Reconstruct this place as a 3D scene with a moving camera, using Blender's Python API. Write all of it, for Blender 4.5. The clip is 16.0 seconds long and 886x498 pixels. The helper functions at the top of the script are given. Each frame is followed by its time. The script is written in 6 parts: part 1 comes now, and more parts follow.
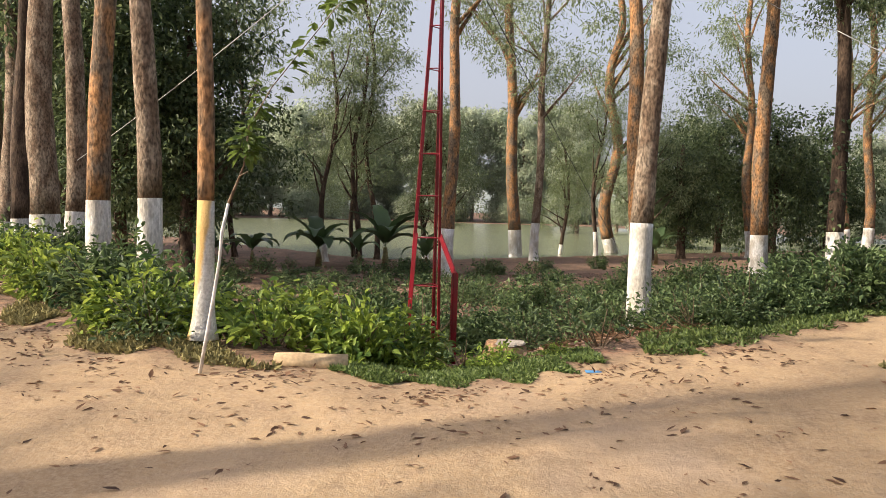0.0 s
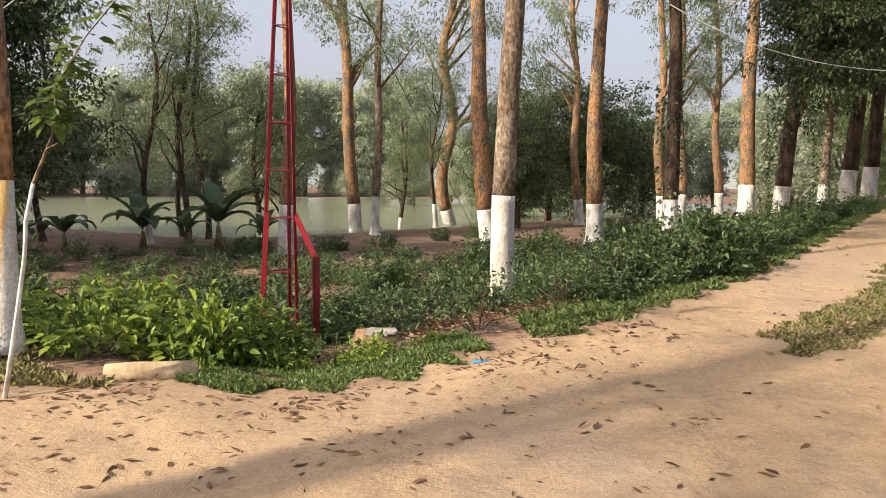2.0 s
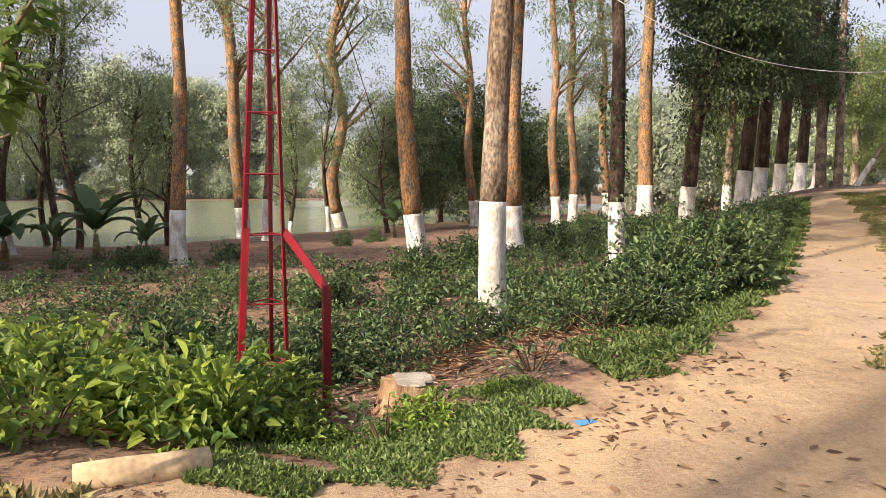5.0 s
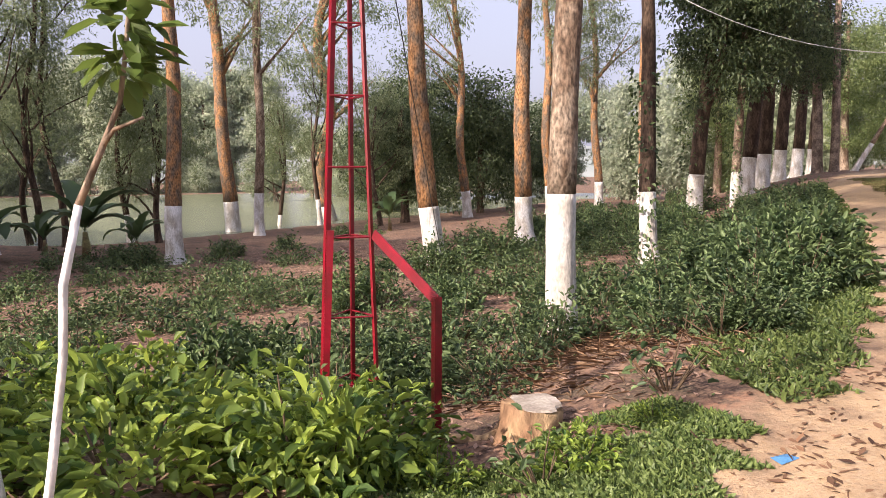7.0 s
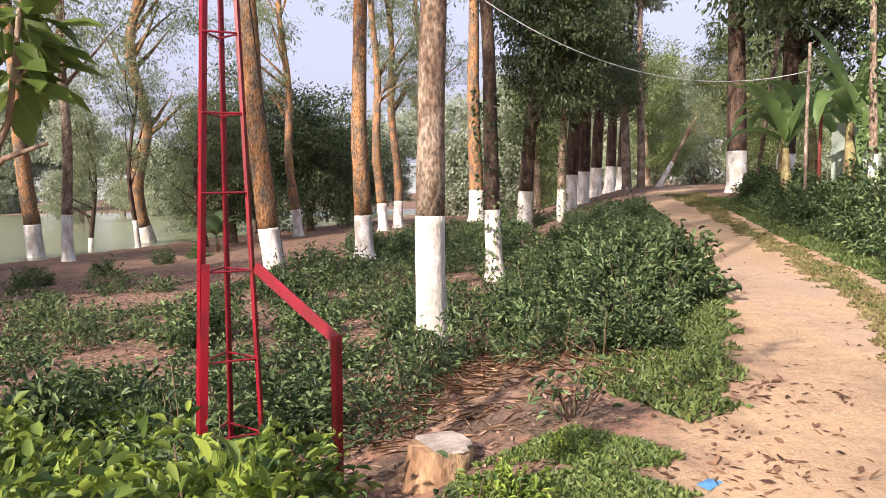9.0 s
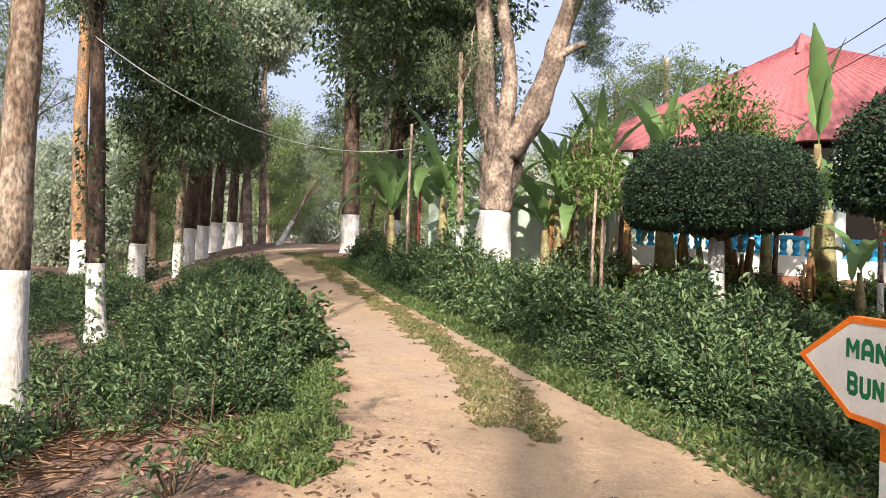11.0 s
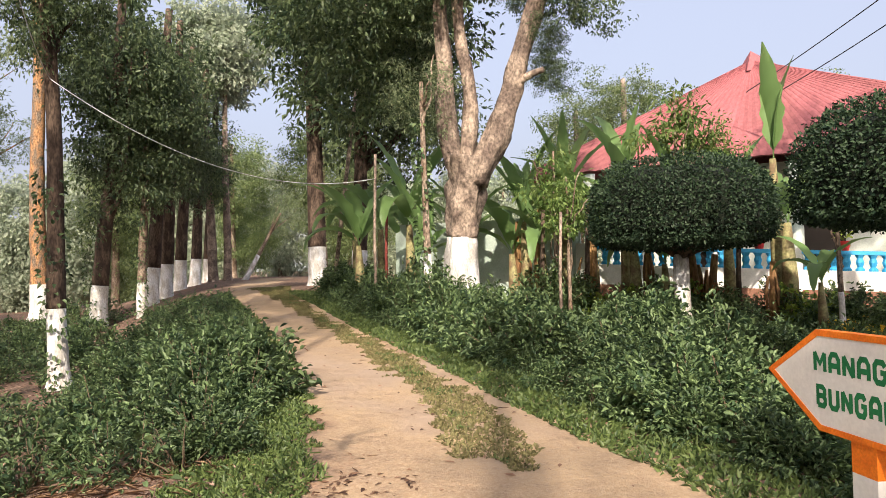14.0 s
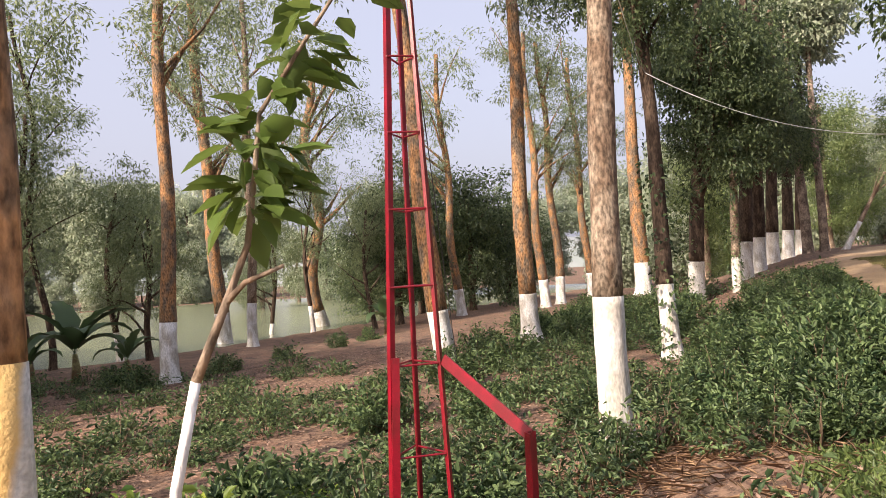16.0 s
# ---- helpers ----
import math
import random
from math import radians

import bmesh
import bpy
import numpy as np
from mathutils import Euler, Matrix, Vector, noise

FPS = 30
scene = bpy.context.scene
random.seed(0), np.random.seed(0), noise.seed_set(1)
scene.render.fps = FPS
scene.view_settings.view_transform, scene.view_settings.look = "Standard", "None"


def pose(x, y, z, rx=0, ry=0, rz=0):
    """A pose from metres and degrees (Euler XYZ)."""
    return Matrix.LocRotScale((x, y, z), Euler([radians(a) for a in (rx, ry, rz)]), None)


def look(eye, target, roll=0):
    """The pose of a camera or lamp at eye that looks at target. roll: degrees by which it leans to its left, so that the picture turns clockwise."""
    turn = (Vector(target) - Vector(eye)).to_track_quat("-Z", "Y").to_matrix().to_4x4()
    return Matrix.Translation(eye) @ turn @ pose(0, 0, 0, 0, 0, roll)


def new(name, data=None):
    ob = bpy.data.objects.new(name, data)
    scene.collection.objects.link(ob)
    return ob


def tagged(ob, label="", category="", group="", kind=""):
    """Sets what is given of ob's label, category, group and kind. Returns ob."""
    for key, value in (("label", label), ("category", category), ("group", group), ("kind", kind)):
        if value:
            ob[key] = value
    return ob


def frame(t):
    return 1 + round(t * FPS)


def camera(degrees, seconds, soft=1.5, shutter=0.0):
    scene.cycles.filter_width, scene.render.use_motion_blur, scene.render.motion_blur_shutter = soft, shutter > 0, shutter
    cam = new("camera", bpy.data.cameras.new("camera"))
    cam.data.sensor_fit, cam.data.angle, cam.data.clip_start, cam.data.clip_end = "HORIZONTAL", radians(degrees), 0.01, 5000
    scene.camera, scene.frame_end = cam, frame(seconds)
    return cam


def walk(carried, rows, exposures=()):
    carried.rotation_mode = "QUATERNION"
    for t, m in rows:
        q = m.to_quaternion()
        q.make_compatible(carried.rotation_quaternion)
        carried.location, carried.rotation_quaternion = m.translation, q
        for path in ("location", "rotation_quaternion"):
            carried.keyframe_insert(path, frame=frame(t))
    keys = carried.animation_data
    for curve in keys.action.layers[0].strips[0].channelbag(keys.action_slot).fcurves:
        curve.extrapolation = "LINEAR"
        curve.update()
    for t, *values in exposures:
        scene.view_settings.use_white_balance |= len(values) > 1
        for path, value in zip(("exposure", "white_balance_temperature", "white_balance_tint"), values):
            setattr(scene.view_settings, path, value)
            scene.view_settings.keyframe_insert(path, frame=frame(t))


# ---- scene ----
cam = camera(61.6, 16.0, soft=0.8)
PATH = (
    (0.0, -0.001, -0.000, 1.502, 11.00, -2.93, -1.41),
    (0.5, -0.030, 0.040, 1.503, 5.68, -3.87, -0.96),
    (1.0, -0.119, 0.159, 1.487, 2.31, -4.74, -0.51),
    (1.5, -0.186, 0.423, 1.504, 0.01, -4.98, -0.39),
    (2.0, -0.338, 0.648, 1.515, -1.75, -4.80, -0.32),
    (2.5, -0.491, 0.862, 1.523, -3.07, -4.30, -0.69),
    (3.0, -0.638, 1.139, 1.530, -4.70, -3.77, -1.06),
    (3.5, -0.816, 1.363, 1.537, -7.14, -3.94, -1.26),
    (4.0, -1.019, 1.565, 1.557, -9.40, -4.57, -1.02),
    (4.2, -1.107, 1.657, 1.557, -10.10, -4.79, -0.78),
    (6.3, -1.892, 2.655, 1.575, -12.88, -4.53, 0.62),
    (6.5, -1.966, 2.737, 1.587, -13.29, -5.07, 0.61),
    (7.0, -2.109, 2.901, 1.580, -13.29, -5.46, 0.76),
    (7.5, -2.225, 3.098, 1.552, -13.49, -5.70, 0.62),
    (8.0, -2.349, 3.233, 1.588, -15.83, -5.48, 0.42),
    (8.2, -2.395, 3.255, 1.603, -17.39, -5.30, 0.50),
    (10.3, -2.378, 3.371, 1.648, -43.56, -2.22, 0.43),
    (10.5, -2.380, 3.359, 1.649, -45.61, -1.67, -0.16),
    (11.0, -2.303, 3.327, 1.671, -55.23, -0.08, -1.33),
    (11.5, -2.268, 3.271, 1.694, -66.78, 1.81, -2.10),
    (12.0, -2.222, 3.229, 1.713, -75.12, 3.44, -1.83),
    (12.5, -2.214, 3.209, 1.714, -77.96, 4.13, -0.93),
    (13.0, -2.242, 3.218, 1.718, -75.03, 3.92, 0.05),
    (13.5, -2.282, 3.257, 1.728, -67.15, 3.02, 0.90),
    (14.0, -2.302, 3.334, 1.708, -57.67, 1.93, 1.28),
    (14.5, -2.340, 3.366, 1.692, -48.99, 1.12, 1.70),
    (15.0, -2.397, 3.364, 1.714, -40.07, 0.81, 2.42),
    (15.5, -2.445, 3.431, 1.713, -28.71, 1.24, 3.14),
    (16.0, -2.490, 3.459, 1.710, -14.58, 1.96, 3.77),
)
EXPOSURES = [(0.0, 0.75, 6500, 10), (4.2, 0.95, 6600, 10), (6.5, 1.0, 6300, 20), (8.2, 1.05, 6200, 21), (10.5, 1.05, 6000, 16), (11.5, 0.85, 5850, 9), (12.5, 0.6, 6000, 8), (13.0, 0.63, 6350, 9), (14.0, 0.88, 6200, 13), (16.0, 0.95, 6450, 17)]      # seconds, stops, white balance
# seconds, place, yaw, pitch, roll
walk(cam, [(t, pose(x, y, z, 90 + pitch, roll, yaw)) for t, x, y, z, yaw, pitch, roll in PATH], EXPOSURES)

# ---- world, sun ----
SUN_AZ, SUN_EL = 208.0, 30.0            # degrees: azimuth of the sun from +x anticlockwise, height
world = bpy.data.worlds.new("world")
scene.world = world
world.use_nodes = True
wn, wl = world.node_tree.nodes, world.node_tree.links
sky = wn.new("ShaderNodeTexSky")
sky.sky_type, sky.sun_disc = "NISHITA", False
sky.sun_elevation, sky.sun_rotation = radians(SUN_EL), radians(90 - SUN_AZ)
sky.air_density, sky.dust_density, sky.ozone_density = 1.0, 9.0, 1.0
haze = wn.new("ShaderNodeMix")           # thin even haze over the clear sky
haze.data_type = "RGBA"
haze.inputs[0].default_value = 0.6
haze.inputs[7].default_value = (3.05, 3.08, 3.5, 1)
wl.new(sky.outputs[0], haze.inputs[6])
wl.new(haze.outputs[2], wn["Background"].inputs[0])
wn["Background"].inputs[1].default_value = 0.15
sun_data = bpy.data.lights.new("sun", "SUN")
sun_data.energy, sun_data.angle, sun_data.color = 4.0, radians(0.8), (1.0, 0.86, 0.67)
sun = new("sun", sun_data)
sun.matrix_world = look((0, 0, 0), (-math.cos(radians(SUN_AZ)) * math.cos(radians(SUN_EL)), -math.sin(radians(SUN_AZ)) * math.cos(radians(SUN_EL)), -math.sin(radians(SUN_EL))))


# ---- materials ----
def material(name, colour, rough=0.8, metal=0.0, vary=0.25, scale=4.0, fine=60.0, bump=0.3, second=None, island=0.0, spec=0.3, stretch=(1, 1, 1), bump_dist=0.01):
    """Principled surface with two scales of noise in colour and a fine relief."""
    m = bpy.data.materials.new(name)
    m.use_nodes = True
    n, l = m.node_tree.nodes, m.node_tree.links
    b = n["Principled BSDF"]
    b.inputs["Roughness"].default_value, b.inputs["Metallic"].default_value = rough, metal
    b.inputs["Specular IOR Level"].default_value = spec
    tc, mp = n.new("ShaderNodeTexCoord"), n.new("ShaderNodeMapping")
    mp.inputs["Scale"].default_value = stretch
    l.new(tc.outputs["Object"], mp.inputs[0])
    big, small = n.new("ShaderNodeTexNoise"), n.new("ShaderNodeTexNoise")
    for node, s, d in ((big, scale, 4), (small, fine, 6)):
        node.inputs["Scale"].default_value, node.inputs["Detail"].default_value = s, d
        l.new(mp.outputs[0], node.inputs["Vector"])
    ramp = n.new("ShaderNodeValToRGB")
    other = second or tuple(c * (1 - vary) for c in colour)
    ramp.color_ramp.elements[0].position, ramp.color_ramp.elements[1].position = 0.42, 0.6
    ramp.color_ramp.elements[0].color, ramp.color_ramp.elements[1].color = (*other, 1), (*colour, 1)
    l.new(big.outputs["Fac"], ramp.inputs[0])
    hsv = n.new("ShaderNodeHueSaturation")
    l.new(ramp.outputs[0], hsv.inputs["Color"])
    rng = n.new("ShaderNodeMapRange")
    rng.inputs[1].default_value, rng.inputs[2].default_value = 0.33, 0.67
    rng.inputs[3].default_value, rng.inputs[4].default_value = 1 - vary, 1 + vary
    l.new(small.outputs["Fac"], rng.inputs[0])
    value = rng.outputs[0]
    if island:
        geo, r2, mul = n.new("ShaderNodeNewGeometry"), n.new("ShaderNodeMapRange"), n.new("ShaderNodeMath")
        r2.inputs[3].default_value, r2.inputs[4].default_value = 1 - island, 1 + island
        mul.operation = "MULTIPLY"
        l.new(geo.outputs["Random Per Island"], r2.inputs[0])
        l.new(r2.outputs[0], mul.inputs[0]), l.new(value, mul.inputs[1])
        value = mul.outputs[0]
    l.new(value, hsv.inputs["Value"])
    l.new(hsv.outputs[0], b.inputs["Base Color"])
    if bump:
        bp = n.new("ShaderNodeBump")
        bp.inputs["Strength"].default_value, bp.inputs["Distance"].default_value = bump, bump_dist
        l.new(small.outputs["Fac"], bp.inputs["Height"])
        l.new(bp.outputs[0], b.inputs["Normal"])
    return m


def foliage(name, dark, light, through_light=0.3, rough=0.45, spec=0.35):
    """Leaf surface: each leaf its own green between dark and light, light passing through."""
    m = bpy.data.materials.new(name)
    m.use_nodes = True
    n, l = m.node_tree.nodes, m.node_tree.links
    b = n["Principled BSDF"]
    b.inputs["Roughness"].default_value, b.inputs["Specular IOR Level"].default_value = rough, spec
    geo, info = n.new("ShaderNodeNewGeometry"), n.new("ShaderNodeObjectInfo")
    ramp = n.new("ShaderNodeValToRGB")
    e = ramp.color_ramp.elements
    e[0].color, e[1].color = (*dark, 1), (*light, 1)
    mid = e.new(0.5)
    mid.color = (*(d * 0.5 + g * 0.5 for d, g in zip(dark, light)), 1)
    l.new(geo.outputs["Random Per Island"], ramp.inputs[0])
    hsv, rng = n.new("ShaderNodeHueSaturation"), n.new("ShaderNodeMapRange")
    rng.inputs[3].default_value, rng.inputs[4].default_value = 0.8, 1.2
    l.new(info.outputs["Random"], rng.inputs[0]), l.new(rng.outputs[0], hsv.inputs["Value"])
    l.new(ramp.outputs[0], hsv.inputs["Color"]), l.new(hsv.outputs[0], b.inputs["Base Color"])
    tr, mix = n.new("ShaderNodeBsdfTranslucent"), n.new("ShaderNodeMixShader")
    bright = n.new("ShaderNodeHueSaturation")
    bright.inputs["Value"].default_value, bright.inputs["Hue"].default_value = 1.5, 0.485
    l.new(hsv.outputs[0], bright.inputs["Color"]), l.new(bright.outputs[0], tr.inputs[0])
    mix.inputs[0].default_value = through_light
    l.new(b.outputs[0], mix.inputs[1]), l.new(tr.outputs[0], mix.inputs[2])
    l.new(mix.outputs[0], n["Material Output"].inputs[0])
    return m


BARK_ORANGE = material("bark_orange", (0.33, 0.175, 0.08), 0.9, vary=0.6, scale=5, fine=30, bump=1.0, second=(0.15, 0.115, 0.085), stretch=(1, 1, 0.45), bump_dist=0.02)
BARK_GREY = material("bark_grey", (0.27, 0.215, 0.165), 0.9, vary=0.6, scale=6, fine=32, bump=1.0, second=(0.145, 0.10, 0.07), stretch=(1, 1, 0.5), bump_dist=0.02)
BARK_DARK = material("bark_dark", (0.115, 0.08, 0.058), 0.9, vary=0.5, scale=6, fine=40, bump=1.0, second=(0.045, 0.03, 0.022), stretch=(1, 1, 0.3), bump_dist=0.02)
BARK_PALE = material("bark_pale", (0.33, 0.26, 0.205), 0.9, vary=0.5, scale=3.2, fine=20, bump=1.0, second=(0.14, 0.105, 0.085), stretch=(1, 1, 0.8), bump_dist=0.02)
WHITEWASH = material("whitewash", (0.70, 0.695, 0.70), 0.85, vary=0.26, scale=5, fine=42, bump=0.8, second=(0.47, 0.44, 0.40), stretch=(1, 1, 0.4), bump_dist=0.012)
def two_tone(name, first, second):
    """Paint of two colours on one trunk's foot, meeting along an uneven upright edge."""
    m = material(name, first, 0.85, vary=0.2, scale=6, fine=50, bump=0.7, bump_dist=0.012)
    n, l = m.node_tree.nodes, m.node_tree.links
    tc, dot, no, add, edge, mix = (n.new(k) for k in ("ShaderNodeTexCoord", "ShaderNodeVectorMath", "ShaderNodeTexNoise", "ShaderNodeMath", "ShaderNodeMapRange", "ShaderNodeMix"))
    dot.operation, dot.inputs[1].default_value = "DOT_PRODUCT", (-0.75, -0.62, 0.14)
    no.inputs["Scale"].default_value, no.inputs["Detail"].default_value = 9, 5
    add.operation, add.inputs[2].default_value = "MULTIPLY_ADD", 0.0
    add.inputs[1].default_value = 0.05
    l.new(tc.outputs["Object"], dot.inputs[0]), l.new(tc.outputs["Object"], no.inputs["Vector"])
    l.new(no.outputs["Fac"], add.inputs[0]), l.new(dot.outputs["Value"], add.inputs[2])
    edge.inputs[1].default_value, edge.inputs[2].default_value = 0.125, 0.15
    l.new(add.outputs[0], edge.inputs[0])
    mix.data_type = "RGBA"
    base = n["Principled BSDF"].inputs["Base Color"]
    l.new(base.links[0].from_socket, mix.inputs[6])
    mix.inputs[7].default_value = (*second, 1)
    l.new(edge.outputs[0], mix.inputs[0]), l.new(mix.outputs[2], base)
    return m


TWO_TONE = two_tone("two_tone_wash", (0.66, 0.65, 0.62), (0.62, 0.42, 0.17))
RED_PAINT = material("red_paint", (0.22, 0.004, 0.016), 0.33, vary=0.12, scale=6, fine=120, bump=0.15, second=(0.15, 0.006, 0.012), spec=0.5)
TEA_LEAF = foliage("tea_leaf", (0.025, 0.055, 0.025), (0.18, 0.255, 0.105), 0.3)
SUNNY_LEAF = foliage("sunny_leaf", (0.05, 0.105, 0.03), (0.31, 0.41, 0.075), 0.4)
CROWN_LEAF = foliage("crown_leaf", (0.03, 0.055, 0.03), (0.15, 0.2, 0.09), 0.4)
OLIVE_LEAF = foliage("olive_leaf", (0.11, 0.15, 0.08), (0.26, 0.31, 0.17), 0.5)
# greens paled for the far trees: distance haze mixed into the leaf colour
HAZED_LEAF = foliage("hazed_leaf", (0.24, 0.29, 0.21), (0.42, 0.46, 0.35), 0.5)
TOPIARY_LEAF = foliage("topiary_leaf", (0.012, 0.028, 0.016), (0.05, 0.083, 0.04), 0.12, 0.5, 0.22)
DARK_BROAD = foliage("dark_broad_leaf", (0.03, 0.06, 0.03), (0.08, 0.13, 0.05), 0.25)
BANANA_LEAF = foliage("banana_leaf", (0.10, 0.19, 0.06), (0.20, 0.31, 0.11), 0.4)
GRASS = foliage("grass", (0.055, 0.095, 0.03), (0.18, 0.24, 0.075), 0.3)
DRY_GRASS = foliage("dry_grass", (0.13, 0.12, 0.05), (0.30, 0.27, 0.12), 0.2, 0.8)
DRY_LEAF = foliage("dry_leaf", (0.06, 0.032, 0.022), (0.30, 0.17, 0.10), 0.15, 0.8)
TWIG = material("twig", (0.14, 0.10, 0.065), 0.9, vary=0.3, scale=10, fine=60)


# ---- helpers of this scene ----
rnd = random.Random(5)
rng = np.random.default_rng(5)


def mesh_of(name, verts, faces, mats=(), smooth=False):
    me = bpy.data.meshes.new(name)
    me.from_pydata(verts, [], faces)
    for m in mats:
        me.materials.append(m)
    if smooth:
        me.polygons.foreach_set("use_smooth", [True] * len(me.polygons))
    me.update()
    return me


def fast_mesh(name, verts, faces, mat, smooth=False):
    """A mesh from arrays: verts (n, 3), faces (m, k)."""
    verts, faces = np.asarray(verts, np.float32), np.asarray(faces, np.int32)
    me = bpy.data.meshes.new(name)
    k = faces.shape[1]
    me.vertices.add(len(verts)), me.loops.add(faces.size), me.polygons.add(len(faces))
    me.vertices.foreach_set("co", verts.ravel())
    me.loops.foreach_set("vertex_index", faces.ravel())
    me.polygons.foreach_set("loop_start", np.arange(0, faces.size, k, dtype=np.int32))
    if smooth:
        me.polygons.foreach_set("use_smooth", np.ones(len(faces), bool))
    me.materials.append(mat)
    me.update(calc_edges=True)
    me.validate()
    return me


def thing(name, label, category, place=(0, 0, 0), rz=0.0, group="", kind=""):
    ob = new(name)
    ob.empty_display_size = 0.1
    ob.matrix_world = pose(*place, 0, 0, rz)
    return tagged(ob, label, category, group, kind)


def child(name, me, parent, label=""):
    ob = new(name, me)
    ob.parent = parent
    if label:
        ob["label"] = label
    return ob


def part(name, bm, mat, parent, label="", smooth=False):
    me = bpy.data.meshes.new(name)
    bm.to_mesh(me)
    bm.free()
    me.materials.append(mat)
    if smooth:
        me.polygons.foreach_set("use_smooth", [True] * len(me.polygons))
    return child(name, me, parent, label)


def tube(path, radii, seg=10, cap=True, rough=0.0, squash=None):
    """Vertices and quads of a tube along path with a radius at each point; rough: unevenness of the surface."""
    path = [Vector(p) for p in path]
    verts, faces = [], []
    for i, p in enumerate(path):
        d = (path[min(i + 1, len(path) - 1)] - path[max(i - 1, 0)]).normalized()
        u = d.cross(Vector((0.31, 0.95, 0.0))).normalized()
        if u.length < 0.1:
            u = Vector((1, 0, 0))
        v = d.cross(u)
        for k in range(seg):
            a = 2 * math.pi * k / seg
            r = radii[i]
            if rough:
                q = Vector((math.cos(a) * 1.5, math.sin(a) * 1.5, p.z * 1.3 + p.x * 3))
                r *= 1 + rough * noise.noise(q) + 0.5 * rough * noise.noise(q * 3.1)
            verts.append(p + (u * math.cos(a) + v * math.sin(a)) * r)
    for i in range(len(path) - 1):
        for k in range(seg):
            a, b = i * seg + k, i * seg + (k + 1) % seg
            faces.append((a, b, b + seg, a + seg))
    if cap:
        faces.append(tuple(range(seg))[::-1])
        faces.append(tuple(range((len(path) - 1) * seg, len(path) * seg)))
    return verts, faces


def join_tubes(tubes):
    verts, faces = [], []
    for v, f in tubes:
        o = len(verts)
        verts += v
        faces += [tuple(i + o for i in q) for q in f]
    return verts, faces


def tube_part(name, tubes, mat, parent, label="", smooth=True):
    return child(name, mesh_of(name, *join_tubes(tubes), [mat], smooth), parent, label)


def unit(v):
    return v / np.maximum(np.linalg.norm(v, axis=1, keepdims=True), 1e-9)


def leaves(name, at, way, up, length, width, mat, fine=False, fold=0.25, droop=0.15):
    """One mesh of many leaves: bases at, pointing way, faces turned up; length and width are arrays or numbers."""
    n = len(at)
    way = unit(way)
    side = unit(np.cross(way, up))
    nor = np.cross(side, way)
    L = np.broadcast_to(np.asarray(length, float), (n,))[:, None]
    Wd = np.broadcast_to(np.asarray(width, float), (n,))[:, None]
    if fine:
        spec = ((0, 0, 0), (0.3, 0.5, fold), (0.68, 0.42, fold * 0.7), (1, 0, -droop * 2), (0.68, -0.42, fold * 0.7), (0.3, -0.5, fold))
        pts = np.stack([at + way * L * a + side * Wd * b + nor * (Wd * max(c, 0) + L * min(c, 0)) for a, b, c in spec], 1)
        idx = np.arange(n)[:, None] * 6
        faces = np.concatenate([idx + np.array([0, 1, 2, 3]), idx + np.array([0, 3, 4, 5])])
        return fast_mesh(name, pts.reshape(-1, 3), faces, mat)
    spec = ((0, 0, 0), (0.45, 0.5, fold), (1, 0, -droop), (0.45, -0.5, fold))
    pts = np.stack([at + way * L * a + side * Wd * b + nor * (Wd * max(c, 0) + L * min(c, 0)) for a, b, c in spec], 1)
    idx = np.arange(n)[:, None] * 4
    faces = np.concatenate([idx + np.array([0, 1, 2]), idx + np.array([0, 2, 3])])
    return fast_mesh(name, pts.reshape(-1, 3), faces, mat)


def ball(n, r=1.0):
    """n random places in a ball."""
    v = rng.normal(size=(n, 3))
    return unit(v) * (rng.random((n, 1)) ** (1 / 3)) * r


def smooth01(a, lo, hi):
    t = np.clip((a - lo) / (hi - lo), 0, 1)
    return t * t * (3 - 2 * t)


# ---- the lie of the land ----
ROAD = [(30, 36), (20, 27.5), (12.4, 20.0), (8.2, 14.55), (5.55, 11.2), (3.7, 8.95), (2.35, 7.6), (1.7, 6.95), (0.97, 6.3), (0.03, 5.8), (-0.42, 5.45), (-0.97, 5.25), (-1.77, 5.3),
        (-2.8, 5.3), (-3.9, 5.44), (-4.9, 5.9), (-5.67, 6.34), (-12, 11), (-40, 33), (-43, 29.5), (-14, 7.5), (-8.5, 3), (-7.5, 0), (-7.5, -60), (4.5, -60), (3.2, -6), (2.3, -1), (1.75, 1),
        (1.6, 2.4), (1.95, 3.4), (2.6, 4.35), (3.0, 4.94), (3.7, 6.0), (5.5, 8.25), (7.5, 11.0), (10.5, 14.7), (15, 20.7), (22, 27.5), (32, 35)]
STRIP = [(2.3, 5.75), (2.55, 5.72), (2.85, 5.9), (3.8, 6.9), (5.76, 9.29), (8.96, 13.6), (15, 20.4), (13.9, 20.6), (10.2, 15.4), (5.97, 9.9), (3.6, 7.1), (2.5, 6.25)]


def signed(poly, x, y):
    """Distance to the edge of a polygon, positive inside."""
    x, y = np.asarray(x, float), np.asarray(y, float)
    best, inside = np.full(x.shape, 1e9), np.zeros(x.shape, bool)
    for (ax, ay), (bx, by) in zip(poly, poly[1:] + poly[:1]):
        dx, dy = bx - ax, by - ay
        t = np.clip(((x - ax) * dx + (y - ay) * dy) / (dx * dx + dy * dy), 0, 1)
        best = np.minimum(best, np.hypot(x - ax - t * dx, y - ay - t * dy))
        if dy:
            inside ^= ((ay > y) != (by > y)) & (x < dx * (y - ay) / dy + ax)
    return np.where(inside, best, -best)


WATER = -0.85


